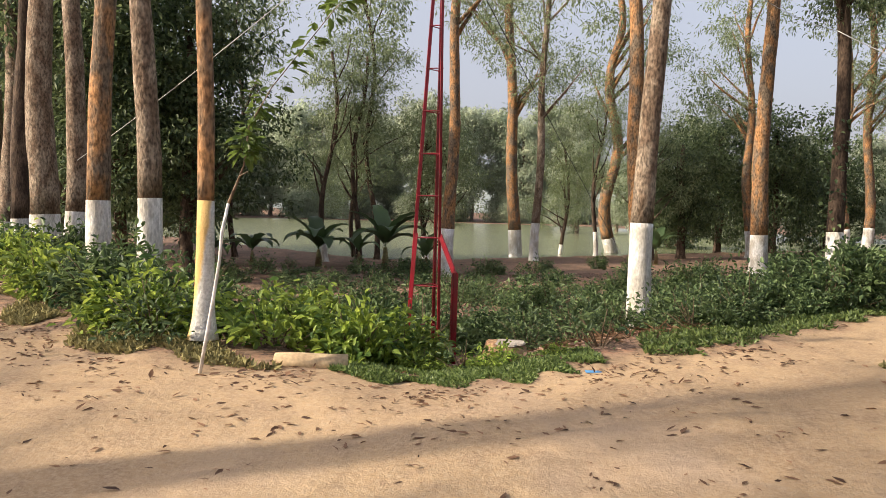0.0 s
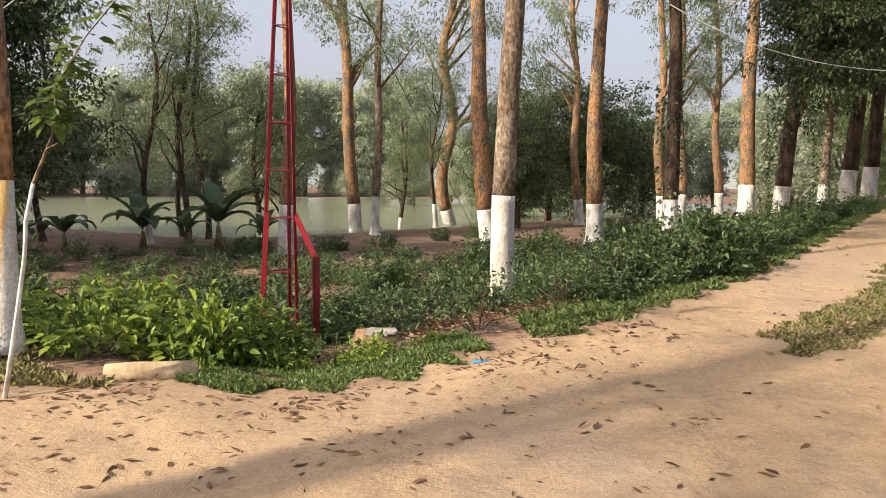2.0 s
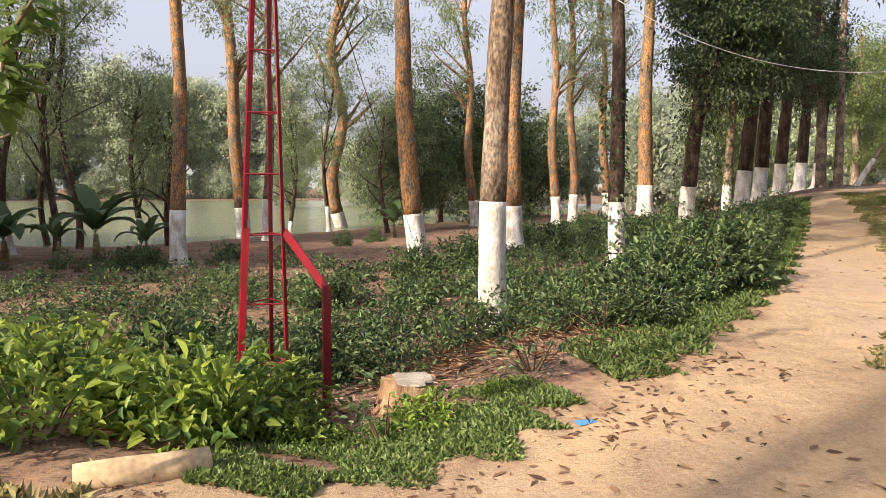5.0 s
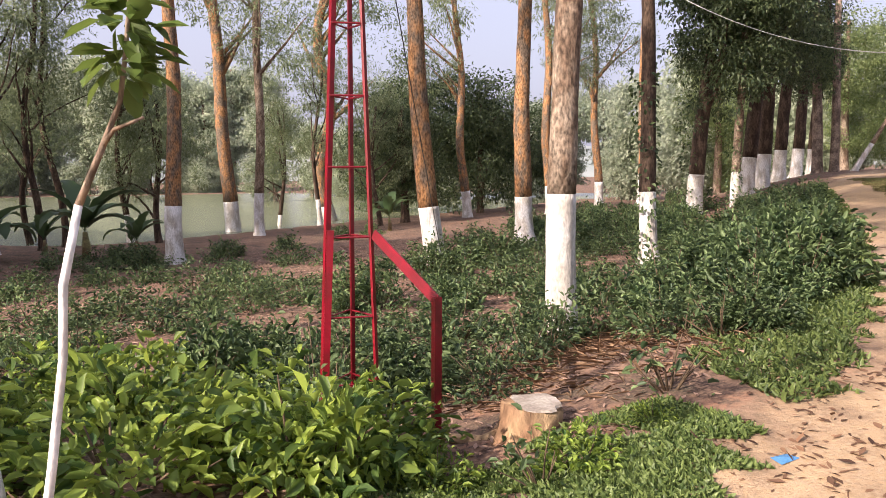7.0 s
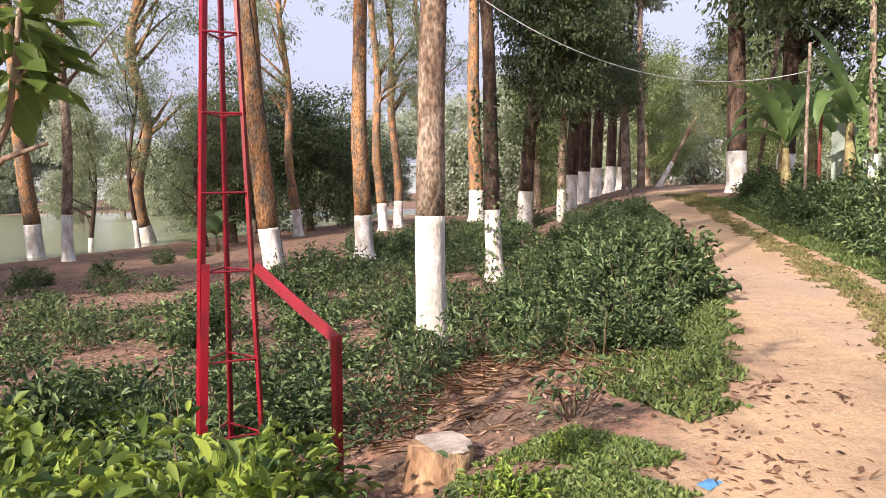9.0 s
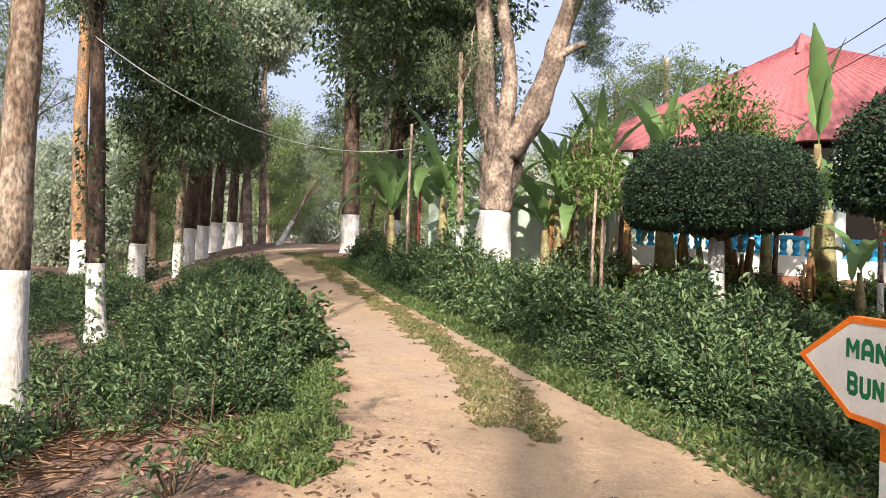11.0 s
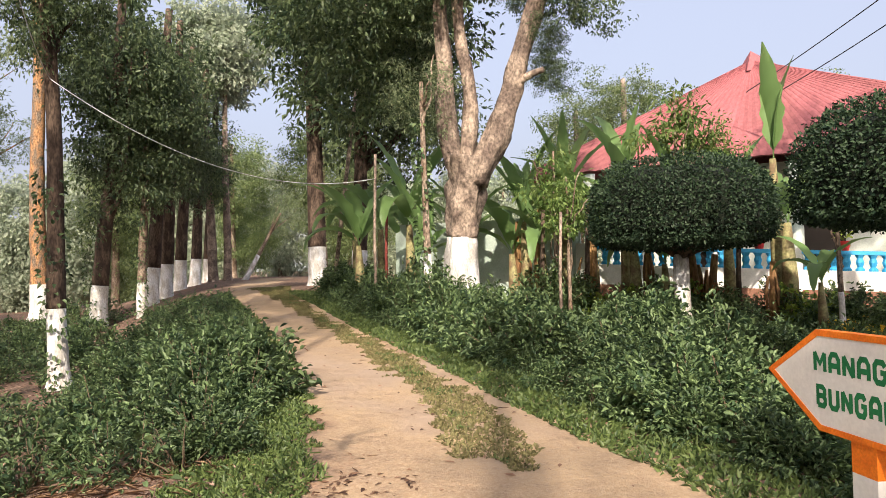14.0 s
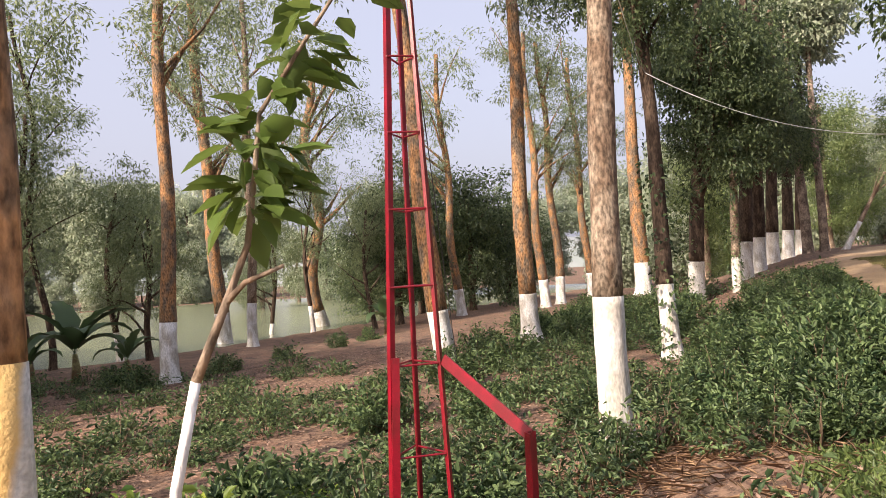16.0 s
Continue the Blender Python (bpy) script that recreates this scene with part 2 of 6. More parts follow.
def land(x, y):
    """Height of the ground."""
    x, y = np.asarray(x, float), np.asarray(y, float)
    plane = 0.0167 * np.clip(x, -14, 26) + 0.0603 * np.clip(y, -8, 19) + 0.006 * np.clip(y - 19, 0, 40)
    d1 = -0.747 * (x - 1.0) + 0.664 * (y - 6.3)                      # away from the lane, on the pond's side
    d2 = 0.61 * (x + 2.8) + 0.79 * (y - 5.3)                         # away from the other road
    d = np.minimum(d1, d2)
    low = np.clip(-0.15 - 0.03 * (y - 10) + 0.05 * np.clip(x, -20, 20), -0.80, 1.2)
    w = smooth01(d, -0.3, 3.2 + 0.5 * np.clip(y - 19, 0, 12))
    z = plane * (1 - w) + low * w
    pond = smooth01(d1 + 0.0 * x, 24, 29) * smooth01(d2, 17, 25) * (1 - smooth01(np.hypot((x + 34) / 1.3, y - 86), 54, 60))
    z = z * (1 - pond) + (-2.2) * pond
    far = smooth01(np.hypot(x, y), 150, 260)
    return z + far * 2.0 + 0.03 * np.sin(x * 1.3 + 0.7) * np.sin(y * 1.1) * (d > 0)


def land1(x, y):
    return float(land(np.array([x]), np.array([y]))[0])


def axis(lo, hi, step, reach):
    a = list(np.arange(lo, hi + step / 2, step))
    s = step
    while a[-1] < reach:
        s *= 1.09
        a.append(a[-1] + s)
    s = step
    while a[0] > -reach:
        s *= 1.09
        a.insert(0, a[0] - s)
    return np.array(a)


def soil(name):
    """Sandy track giving way to leaf-strewn earth across its verge."""
    m = bpy.data.materials.new(name)
    m.use_nodes = True
    n, l = m.node_tree.nodes, m.node_tree.links
    b = n["Principled BSDF"]
    b.inputs["Roughness"].default_value, b.inputs["Specular IOR Level"].default_value = 0.95, 0.15
    tc = n.new("ShaderNodeTexCoord")

    def grain(scale, detail=5):
        t = n.new("ShaderNodeTexNoise")
        t.inputs["Scale"].default_value, t.inputs["Detail"].default_value, t.inputs["Roughness"].default_value = scale, detail, 0.6
        l.new(tc.outputs["Object"], t.inputs["Vector"])
        return t.outputs["Fac"]

    def blend(fac, lo, hi, a, c):
        r, x = n.new("ShaderNodeMapRange"), n.new("ShaderNodeMix")
        r.inputs[1].default_value, r.inputs[2].default_value = lo, hi
        x.data_type = "RGBA"
        l.new(fac, r.inputs[0]), l.new(r.outputs[0], x.inputs[0])
        for k, v in ((6, a), (7, c)):
            if isinstance(v, tuple):
                x.inputs[k].default_value = (*v, 1)
            else:
                l.new(v, x.inputs[k])
        return x.outputs[2]
    c = blend(grain(0.9), 0.35, 0.68, (0.34, 0.232, 0.143), (0.475, 0.335, 0.197))
    c = blend(grain(3.2), 0.5, 0.75, c, (0.28, 0.19, 0.125))
    c = blend(grain(11), 0.52, 0.7, c, (0.31, 0.215, 0.14))
    c = blend(grain(40), 0.4, 0.7, c, (0.46, 0.345, 0.23))
    c = blend(grain(150, 3), 0.62, 0.7, c, (0.25, 0.17, 0.12))
    c = blend(grain(0.35), 0.5, 0.66, c, (0.40, 0.30, 0.22))
    sand = c
    c = blend(grain(0.8), 0.38, 0.62, (0.16, 0.10, 0.075), (0.28, 0.185, 0.13))
    c = blend(grain(2.6), 0.5, 0.62, c, (0.29, 0.16, 0.105))
    c = blend(grain(1.7), 0.52, 0.62, c, (0.085, 0.07, 0.05))
    c = blend(grain(13), 0.45, 0.6, c, (0.085, 0.058, 0.047))
    c = blend(grain(45), 0.45, 0.8, c, (0.30, 0.20, 0.14))
    at_, wav, sum_ = n.new("ShaderNodeAttribute"), n.new("ShaderNodeMath"), n.new("ShaderNodeMath")
    at_.attribute_name = "verge"
    wav.operation, wav.inputs[1].default_value = "MULTIPLY", 1.5
    l.new(grain(2.2, 6), wav.inputs[0]), l.new(wav.outputs[0], sum_.inputs[0]), l.new(at_.outputs["Fac"], sum_.inputs[1])
    c = blend(sum_.outputs[0], 0.42, 0.95, c, sand)
    l.new(c, b.inputs["Base Color"])
    add, mul, bp = n.new("ShaderNodeMath"), n.new("ShaderNodeMath"), n.new("ShaderNodeBump")
    mul.operation, mul.inputs[1].default_value = "MULTIPLY", 0.25
    l.new(grain(90), mul.inputs[0]), l.new(grain(6), add.inputs[0]), l.new(mul.outputs[0], add.inputs[1])
    l.new(add.outputs[0], bp.inputs["Height"])
    bp.inputs["Strength"].default_value, bp.inputs["Distance"].default_value = 0.8, 0.03
    l.new(bp.outputs[0], b.inputs["Normal"])
    return m


EARTH = soil("sandy_earth")

gx, gy = axis(-9, 18, 0.14, 1400), axis(-3, 24, 0.14, 1400)
GX, GY = np.meshgrid(gx, gy)
wob = 0.12 * np.sin(GX * 2.1 + GY) + 0.08 * np.sin(GX * 5.3 - GY * 4.1) + 0.05 * np.sin(GX * 11 + GY * 9)
GD = signed(ROAD, GX, GY) + wob
GZ = land(GX, GY) + 0.012 * np.sin(GX * 3.1) * np.sin(GY * 2.7) + 0.03 * (1 - smooth01(GD, -0.2, 0.15)) * (np.hypot(GX, GY) < 60)
verts = np.stack([GX, GY, GZ], -1).reshape(-1, 3)
nx, ny = len(gx), len(gy)
ii = (np.arange(ny - 1)[:, None] * nx + np.arange(nx - 1)[None]).ravel()
quads = np.stack([ii, ii + 1, ii + nx + 1, ii + nx], 1)
on_road = GD.ravel()[quads].mean(1) > 0
for name, sel, mat, label in (("ground", ~on_road, EARTH, "brown earth strewn with dry leaves under the trees"), ("road", on_road, EARTH, "pale sandy dirt track with two wheel ruts")):
    q = quads[sel]
    used, back = np.unique(q, return_inverse=True)
    sheet = fast_mesh(name, verts[used], back.reshape(q.shape), mat, True)
    sheet.attributes.new("verge", "FLOAT", "POINT").data.foreach_set("value", np.clip(GD.ravel()[used], -2, 2).astype(np.float32))
    tagged(new(name, sheet), label, "ground" if name == "ground" else "road", kind="structure")

water_mat = material("pond_water", (0.20, 0.22, 0.13), 0.2, vary=0.1, scale=0.2, fine=3, bump=0.06, spec=0.5)
pw = [(-130, 14), (60, 14), (60, 160), (-130, 160)]
tagged(new("water", mesh_of("water", [(x, y, WATER) for x, y in pw], [(0, 1, 2, 3)], [water_mat])), "still greenish pond water beyond the trees", "water", kind="structure")


# ---- hazy hills in the distance ----
HILL = bpy.data.materials.new("hazy_hill")
HILL.use_nodes = True
hn, hl = HILL.node_tree.nodes, HILL.node_tree.links
hb = hn["Principled BSDF"]
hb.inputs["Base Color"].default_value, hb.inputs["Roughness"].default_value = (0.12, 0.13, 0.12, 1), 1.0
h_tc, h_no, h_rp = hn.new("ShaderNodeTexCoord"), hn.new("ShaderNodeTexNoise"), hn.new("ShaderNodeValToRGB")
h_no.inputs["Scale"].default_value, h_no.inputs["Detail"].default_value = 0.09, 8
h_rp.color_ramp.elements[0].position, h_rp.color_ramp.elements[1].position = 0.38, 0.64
# faint emission in pale greys stands in for haze before the hills
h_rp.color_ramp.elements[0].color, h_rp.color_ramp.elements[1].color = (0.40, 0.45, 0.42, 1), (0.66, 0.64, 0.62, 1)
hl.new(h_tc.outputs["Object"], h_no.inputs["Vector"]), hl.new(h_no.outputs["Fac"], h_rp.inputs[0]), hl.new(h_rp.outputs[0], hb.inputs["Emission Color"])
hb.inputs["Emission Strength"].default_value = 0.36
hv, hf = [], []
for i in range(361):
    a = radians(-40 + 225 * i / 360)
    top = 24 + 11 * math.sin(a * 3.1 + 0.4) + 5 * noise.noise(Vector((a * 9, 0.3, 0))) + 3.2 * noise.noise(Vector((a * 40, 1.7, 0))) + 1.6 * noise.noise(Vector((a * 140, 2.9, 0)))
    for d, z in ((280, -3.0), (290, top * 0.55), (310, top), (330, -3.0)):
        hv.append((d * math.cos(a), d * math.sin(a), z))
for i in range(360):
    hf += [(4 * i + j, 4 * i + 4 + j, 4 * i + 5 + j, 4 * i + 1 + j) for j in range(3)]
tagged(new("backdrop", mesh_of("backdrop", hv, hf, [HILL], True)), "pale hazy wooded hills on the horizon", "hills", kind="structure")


# ---- plants ----
def limb(p, q, r0, r1, bow=0.3, n=6, seg=7):
    """A tapered, crooked limb from p to q."""
    p, q = Vector(p), Vector(q)
    side = Vector((rnd.uniform(-1, 1), rnd.uniform(-1, 1), rnd.uniform(-0.2, 0.6))) * bow
    pts = [p.lerp(q, i / n) + side * math.sin(math.pi * i / n) + Vector((rnd.uniform(-1, 1), rnd.uniform(-1, 1), 0)) * 0.04 * (0 < i < n) for i in range(n + 1)]
    return tube(pts, [r0 + (r1 - r0) * i / n for i in range(n + 1)], seg)


def crown_mesh(name, size, clumps, per, leaf, mat, clump_r=0.55, seed=1, hollow=0.35, drop=0.5):
    """A crown of leaf clumps with gaps, filling an uneven ellipsoid of the given half sizes round the origin."""
    g = np.random.default_rng(seed)
    v = unit(g.normal(size=(clumps, 3)))
    rad = hollow + (1 - hollow) * g.random((clumps, 1)) ** 0.5
    lobes = 0.75 + 0.25 * np.sin(v[:, :1] * 5 + seed) * np.cos(v[:, 1:2] * 4 - seed) + 0.15 * g.random((clumps, 1))
    c = v * rad * lobes * np.array(size)
    spread = clump_r * (0.6 + 0.8 * g.random((clumps, 1, 1)))
    q = g.normal(size=(clumps, per, 3))
    q = q / np.linalg.norm(q, axis=2, keepdims=True) * g.random((clumps, per, 1)) ** 0.5
    at = (c[:, None] + q * spread * np.array([1, 1, 0.6])).reshape(-1, 3)
    way = (q + g.normal(size=q.shape) * 0.6 + np.array([0, 0, -drop])).reshape(-1, 3)
    up = np.array([0, 0, 1.0]) + g.normal(size=at.shape) * 0.5
    ln = leaf[0] * (0.6 + 0.8 * g.random(len(at)))
    return leaves(name, at, way, up, ln, ln * leaf[1], mat)


SHRUB_LEAF = foliage("shrub_leaf", (0.07, 0.13, 0.035), (0.2, 0.27, 0.08), 0.4)
MID_LEAF = foliage("mid_leaf", (0.10, 0.15, 0.06), (0.26, 0.32, 0.14), 0.45)
CROWNS = {
    "tall": [crown_mesh("crown", (2.3, 2.3, 2.6), 60, 55, (0.17, 0.34), OLIVE_LEAF, 0.65, s, 0.3) for s in (1, 2)],
    "dense": [crown_mesh("crown", (2.4, 2.4, 2.6), 120, 62, (0.15, 0.45), CROWN_LEAF, 0.6, s, 0.25) for s in (3, 4, 5)],
    "wispy": [crown_mesh("crown", (1.9, 1.9, 2.3), 46, 42, (0.14, 0.3), OLIVE_LEAF, 0.5, s, 0.2) for s in (6, 7)],
    "shrub": [crown_mesh("crown", (1.5, 1.5, 1.6), 40, 26, (0.22, 0.4), SHRUB_LEAF, 0.45, 12, 0.2)],
    "mid": [crown_mesh("crown", (4.2, 4.2, 4.4), 130, 95, (0.2, 0.5), MID_LEAF, 1.0, s, 0.3) for s in (15, 16)],
    "far": [crown_mesh("crown", (4.5, 4.5, 5.0), 150, 45, (0.45, 0.55), HAZED_LEAF, 1.3, s, 0.3) for s in (8, 9, 10)],
}


def tree(x, y, r, height, label, lean=(0, 0), bark=BARK_GREY, white=1.4, crowns=(), category="tree", group="", seg=12, flare=1.5, base=None, wash=WHITEWASH, bend=0.06, limbs=True, fork=None):
    """A tree: whitewashed foot, tapered trunk, limbs and crown. crowns: (kind, dx, dy, height, scale)."""
    z = land1(x, y) - 0.06 if base is None else base
    ob = thing("tree", label, category, (x, y, z), group=group)
    n = max(6, int(height / 0.45))
    hs = sorted({0, 0.08, 0.2, 0.4, white * 0.7, *(height * i / n for i in range(1, n + 1))} | {white})
    ph = rnd.uniform(0, 6)
    pts, rad = [], []
    for h in hs:
        w = bend * math.sin(h * 0.8 + ph) - bend * math.sin(ph)
        pts.append((lean[0] * h + w, lean[1] * h + w * 0.6, h))
        rad.append(r * (1 - 0.55 * h / height) * (1 + (flare - 1) * math.exp(-h / 0.16)))
    cut = hs.index(white) if white else 0
    tube_part("trunk", [tube(pts[cut:], rad[cut:], seg, True, 0.12)], bark, ob)
    if white:
        tube_part("whitewashed_foot", [tube(pts[:cut + 1], [q * 1.02 for q in rad[:cut + 1]], seg, True, 0.10)], wash, ob, "chalky whitewash band at the trunk's foot")
    top = Vector(pts[-1])
    for kind, dx, dy, h, s in crowns:
        k = min(range(len(hs)), key=lambda i: abs(hs[i] - (h - 1.6 * s)))
        c = Vector((lean[0] * h + dx, lean[1] * h + dy, h))
        if limbs:
            for _ in range(3):
                e = c + Vector((rnd.uniform(-1.3, 1.3), rnd.uniform(-1.3, 1.3), rnd.uniform(-0.5, 1.5))) * s
                kk = max(cut + 1, min(len(hs) - 1, k + rnd.randint(-1, 1)))
                tube_part("limb", [limb(pts[kk], e, rad[kk] * 0.5, 0.012, 0.25)], bark, ob)
        cr = child("crown", rnd.choice(CROWNS[kind]), ob)
        cr.matrix_local = Matrix.LocRotScale(c, Euler((0, 0, rnd.uniform(0, 6.28))), Vector((s, s, s * rnd.uniform(0.85, 1.15))))
    return ob


ROW = "whitewashed trees round the pond"
LANE = "whitewashed trees along the lane"
OR = "tall tree with orange-brown bark and whitewashed foot"
GR = "tall straight grey-brown tree with whitewashed foot"
tree(0.68, 9.72, 0.15, 11, "tall grey-barked tree with whitewashed foot in the hedge", (0.015, -0.01), BARK_GREY, 1.45, [("tall", 0.4, 0, 10.5, 1.0), ("tall", -0.8, 0.5, 9, 0.8)], group=ROW, base=-0.04)
tree(1.38, 18.4, 0.23, 13, "leaning brown-barked tree with whitewashed foot", (-0.06, 0.04), BARK_ORANGE, 1.45, [("tall", 0, 0, 12.5, 1.2), ("tall", -1, 1, 10.5, 0.9)], group=ROW, base=-0.48)
tree(4.84, 22.6, 0.25, 14, "orange-barked tree with flared whitewashed roots", (0.012, -0.01), BARK_ORANGE, 1.4, [("tall", 0, 0, 13, 1.2), ("tall", 1, 0, 11, 0.9)], group=ROW, base=-0.36, flare=2.3)
tree(-4.72, 25.1, 0.24, 14, OR, (0.015, -0.01), BARK_ORANGE, 1.75, [("tall", 0, 0, 13.5, 1.2), ("wispy", 1, 0, 10, 1.0)], group=ROW, base=-0.85, flare=1.9)
tree(-3.75, 40.0, 0.36, 19, OR, (-0.045, 0), BARK_ORANGE, 1.9, [("tall", 0, 0, 17, 1.6), ("wispy", -1.4, 0, 13, 1.4), ("wispy", 1.5, 0.5, 10, 1.3)], group=ROW)
tree(-2.5, 36.0, 0.22, 16, "slender grey tree with whitewashed foot near the water", (0.02, 0), BARK_GREY, 1.9, [("wispy", 0.5, 0, 13.5, 1.5), ("wispy", -1.5, 0, 11, 1.3), ("wispy", 1.1, 0, 9, 1.2)], group=ROW)
tree(1.68, 47.8, 0.42, 18, "bent orange-barked tree with whitewashed foot", (0.004, 0.02), BARK_ORANGE, 1.85, [("wispy", 0, 0, 16, 2.0), ("wispy", 2, 0, 13, 1.4), ("wispy", -2, 0, 10.5, 1.6), ("wispy", 2.4, 0, 9, 1.0)], group=ROW, bend=0.35)
tree(4.62, 15.16, 0.16, 10, "dark ivy-clad trunk with worn whitewash", (-0.03, 0.02), BARK_DARK, 1.3, [("dense", 0.6, 0.2, 8.6, 0.9), ("dense", 0.3, -0.1, 6.3, 0.45), ("dense", -0.8, 0.5, 7.4, 0.55)], group=LANE, base=-0.02, bend=0.09)
tree(12.98, 30.75, 0.33, 14, OR, (0.015, 0.02), BARK_ORANGE, 1.35, [("tall", 0, 0, 13, 1.3)], group=LANE, base=0.3)
tree(11.46, 24.75, 0.27, 11, "stout dark mango tree with whitewashed foot", (0.06, -0.05), BARK_DARK, 1.45, [("dense", 0.2, -0.4, 5.2, 0.85), ("dense", 0.8, 0.4, 8.0, 1.1)], group=LANE, base=0.14)
tree(12.4, 23.9, 0.16, 9, "thin mottled trunk beside a mango tree", (0.03, 0), BARK_GREY, 1.5, [("dense", 0, 0.3, 6.8, 1.0)], group=LANE, base=0.15)
for x, y, w in ((14.7, 26.6, 1.45), (16.3, 27.9, 1.4), (19.2, 30.7, 1.4), (22.2, 33.4, 1.4), (26, 37, 1.4)):
    tree(x, y, 0.28, 11, "dark mango tree with whitewashed foot by the lane", (0.05, -0.04), BARK_DARK, w, [("dense", -0.1, 0.1, 5.8, 0.8), ("dense", -1.0, 0.9, 8.6, 1.05)], group=LANE)
for x, y in ((12.8, 40.8), (14.4, 42.5), (17.9, 45.7), (9.0, 44.0)):
    tree(x, y, 0.27, 15, OR, (rnd.uniform(-0.04, 0.04), 0), BARK_ORANGE, 1.6, [("wispy", 0, 0, 14, 1.5), ("wispy", rnd.choice((-1.6, 1.6)), 0, 10.5, 1.4), ("wispy", rnd.choice((-1.2, 1.2)), 0, 8.2, 0.9)], group=ROW, bend=0.15)

# the row along the other road
AVENUE = "whitewashed trees along the left-hand road"
tree(-3.19, 5.8, 0.078, 9, "slim mottled tree with a yellow and white painted foot", (-0.01, 0.01), BARK_ORANGE, 1.18, [("tall", 0.3, 0.6, 8.6, 0.9)], group=AVENUE, base=0.36, flare=1.7, bend=0.035, wash=TWO_TONE)
for x, y, r, b in ((-5.1, 8.0, 0.15, BARK_GREY), (-7.0, 9.75, 0.18, BARK_ORANGE), (-9.1, 11.9, 0.19, BARK_GREY), (-10.7, 13.2, 0.30, BARK_GREY), (-13.3, 15.6, 0.22, BARK_DARK), (-15.5, 17.7, 0.26, BARK_GREY), (-18, 20, 0.3, BARK_GREY), (-22, 23, 0.3, BARK_GREY)):
    tree(x, y, r, 11, "mottled brown tree with whitewashed foot in a row", (rnd.uniform(-0.02, 0.01), 0.0), b, 1.38, [("tall", 0, 0.5, 10.0, 1.0)], group=AVENUE, flare=1.25, bend=0.05)

# darker trees further in, and those on the pond's banks
for x, y, h, s in ((-11.8, 20.5, 7.5, 1.3), (-14, 19.5, 8, 1.4), (-15, 22, 7, 1.3), (-19, 24, 8, 1.5), (-24, 30, 8, 1.8), (-19, 29, 6, 1.5), (-29, 33, 8, 2.0)):
    tree(x, y, 0.22, h, "dark leafy tree in the shade behind the avenue", (0, 0), BARK_DARK, 0, [("dense", 0, 0, h * 0.95, s), ("dense", 0.8, 0.5, h * 0.55, s * 0.9)])
for x, y, h, s in ((5.0, 42, 6.2, 1.2), (8.5, 52, 8.5, 1.7), (11.5, 50, 8.0, 1.7), (16.5, 57, 7, 1.6), (6, 58, 7, 1.5)):
    tree(x, y, 0.24, h, "round dark evergreen tree beyond the hedge", (0, 0), BARK_DARK, 0, [("dense", 0, 0, h * 0.8, s), ("dense", 0.5, 0.3, h * 0.42, s * 0.85)])
for x, y, h, w in ((-11.0, 30.4, 9, 1.2), (-9.9, 31.5, 9, 0), (-7.4, 34, 6.5, 1.2), (0.5, 42, 8, 1.4), (-11.5, 36, 7, 0), (-1.5, 44, 7, 1.4), (-6.2, 33, 5.5, 0), (3.4, 40, 6, 0), (-9.5, 33, 13, 0), (-15.5, 31, 12, 0)):
    tree(x, y, 0.13, h, "thin dark tree leaning over the bank", (rnd.uniform(-0.06, 0.06), 0), BARK_DARK, w, [("tall", 0, 0, h * 0.92, 0.8 + 0.4 * (h > 10)), ("wispy", 0.7, 0, h * 0.68, 1.0), ("wispy", -0.8, 0.4, h * 0.5, 0.8)], bend=0.2)
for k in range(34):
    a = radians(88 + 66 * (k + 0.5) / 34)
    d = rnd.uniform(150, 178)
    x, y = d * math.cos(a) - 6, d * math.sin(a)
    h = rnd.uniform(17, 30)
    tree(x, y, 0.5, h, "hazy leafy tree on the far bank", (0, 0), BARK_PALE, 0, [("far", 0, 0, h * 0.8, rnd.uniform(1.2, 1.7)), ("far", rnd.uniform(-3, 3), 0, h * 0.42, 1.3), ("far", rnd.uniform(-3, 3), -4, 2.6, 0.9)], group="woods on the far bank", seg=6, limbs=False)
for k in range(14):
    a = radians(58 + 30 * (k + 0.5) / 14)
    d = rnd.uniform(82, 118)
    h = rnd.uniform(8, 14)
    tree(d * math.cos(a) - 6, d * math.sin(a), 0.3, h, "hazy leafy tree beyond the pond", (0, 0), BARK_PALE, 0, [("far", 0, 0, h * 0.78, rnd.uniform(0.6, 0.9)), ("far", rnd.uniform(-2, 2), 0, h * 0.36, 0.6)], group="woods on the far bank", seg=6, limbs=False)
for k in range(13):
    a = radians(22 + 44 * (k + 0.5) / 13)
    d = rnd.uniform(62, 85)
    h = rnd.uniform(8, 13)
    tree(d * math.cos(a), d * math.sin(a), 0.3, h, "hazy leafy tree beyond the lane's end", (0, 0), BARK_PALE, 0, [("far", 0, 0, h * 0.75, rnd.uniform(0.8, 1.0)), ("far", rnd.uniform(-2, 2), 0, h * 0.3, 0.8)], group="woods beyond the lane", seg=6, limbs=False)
for x, y, h, s in ((36, 16, 10.5, 0.7), (38, 19.5, 9.5, 0.7), (40, 12, 9, 0.7), (41, -3.5, 10.5, 0.85), (39, -7.5, 9.5, 0.8), (46, 1, 8.5, 0.7), (58, 8, 14, 0.9), (44, -12, 8, 0.8), (46, -17, 8, 0.8)):
    tree(x, y, 0.3, h, "spreading yellow-green tree behind the bungalow", (0, 0), BARK_PALE, 0, [("mid", 0, 0, h * 0.82, s), ("mid", 1.5, 2.5, h * 0.55, s * 0.8), ("mid", -1, -2, h * 0.4, s * 0.8)], seg=6, limbs=False)


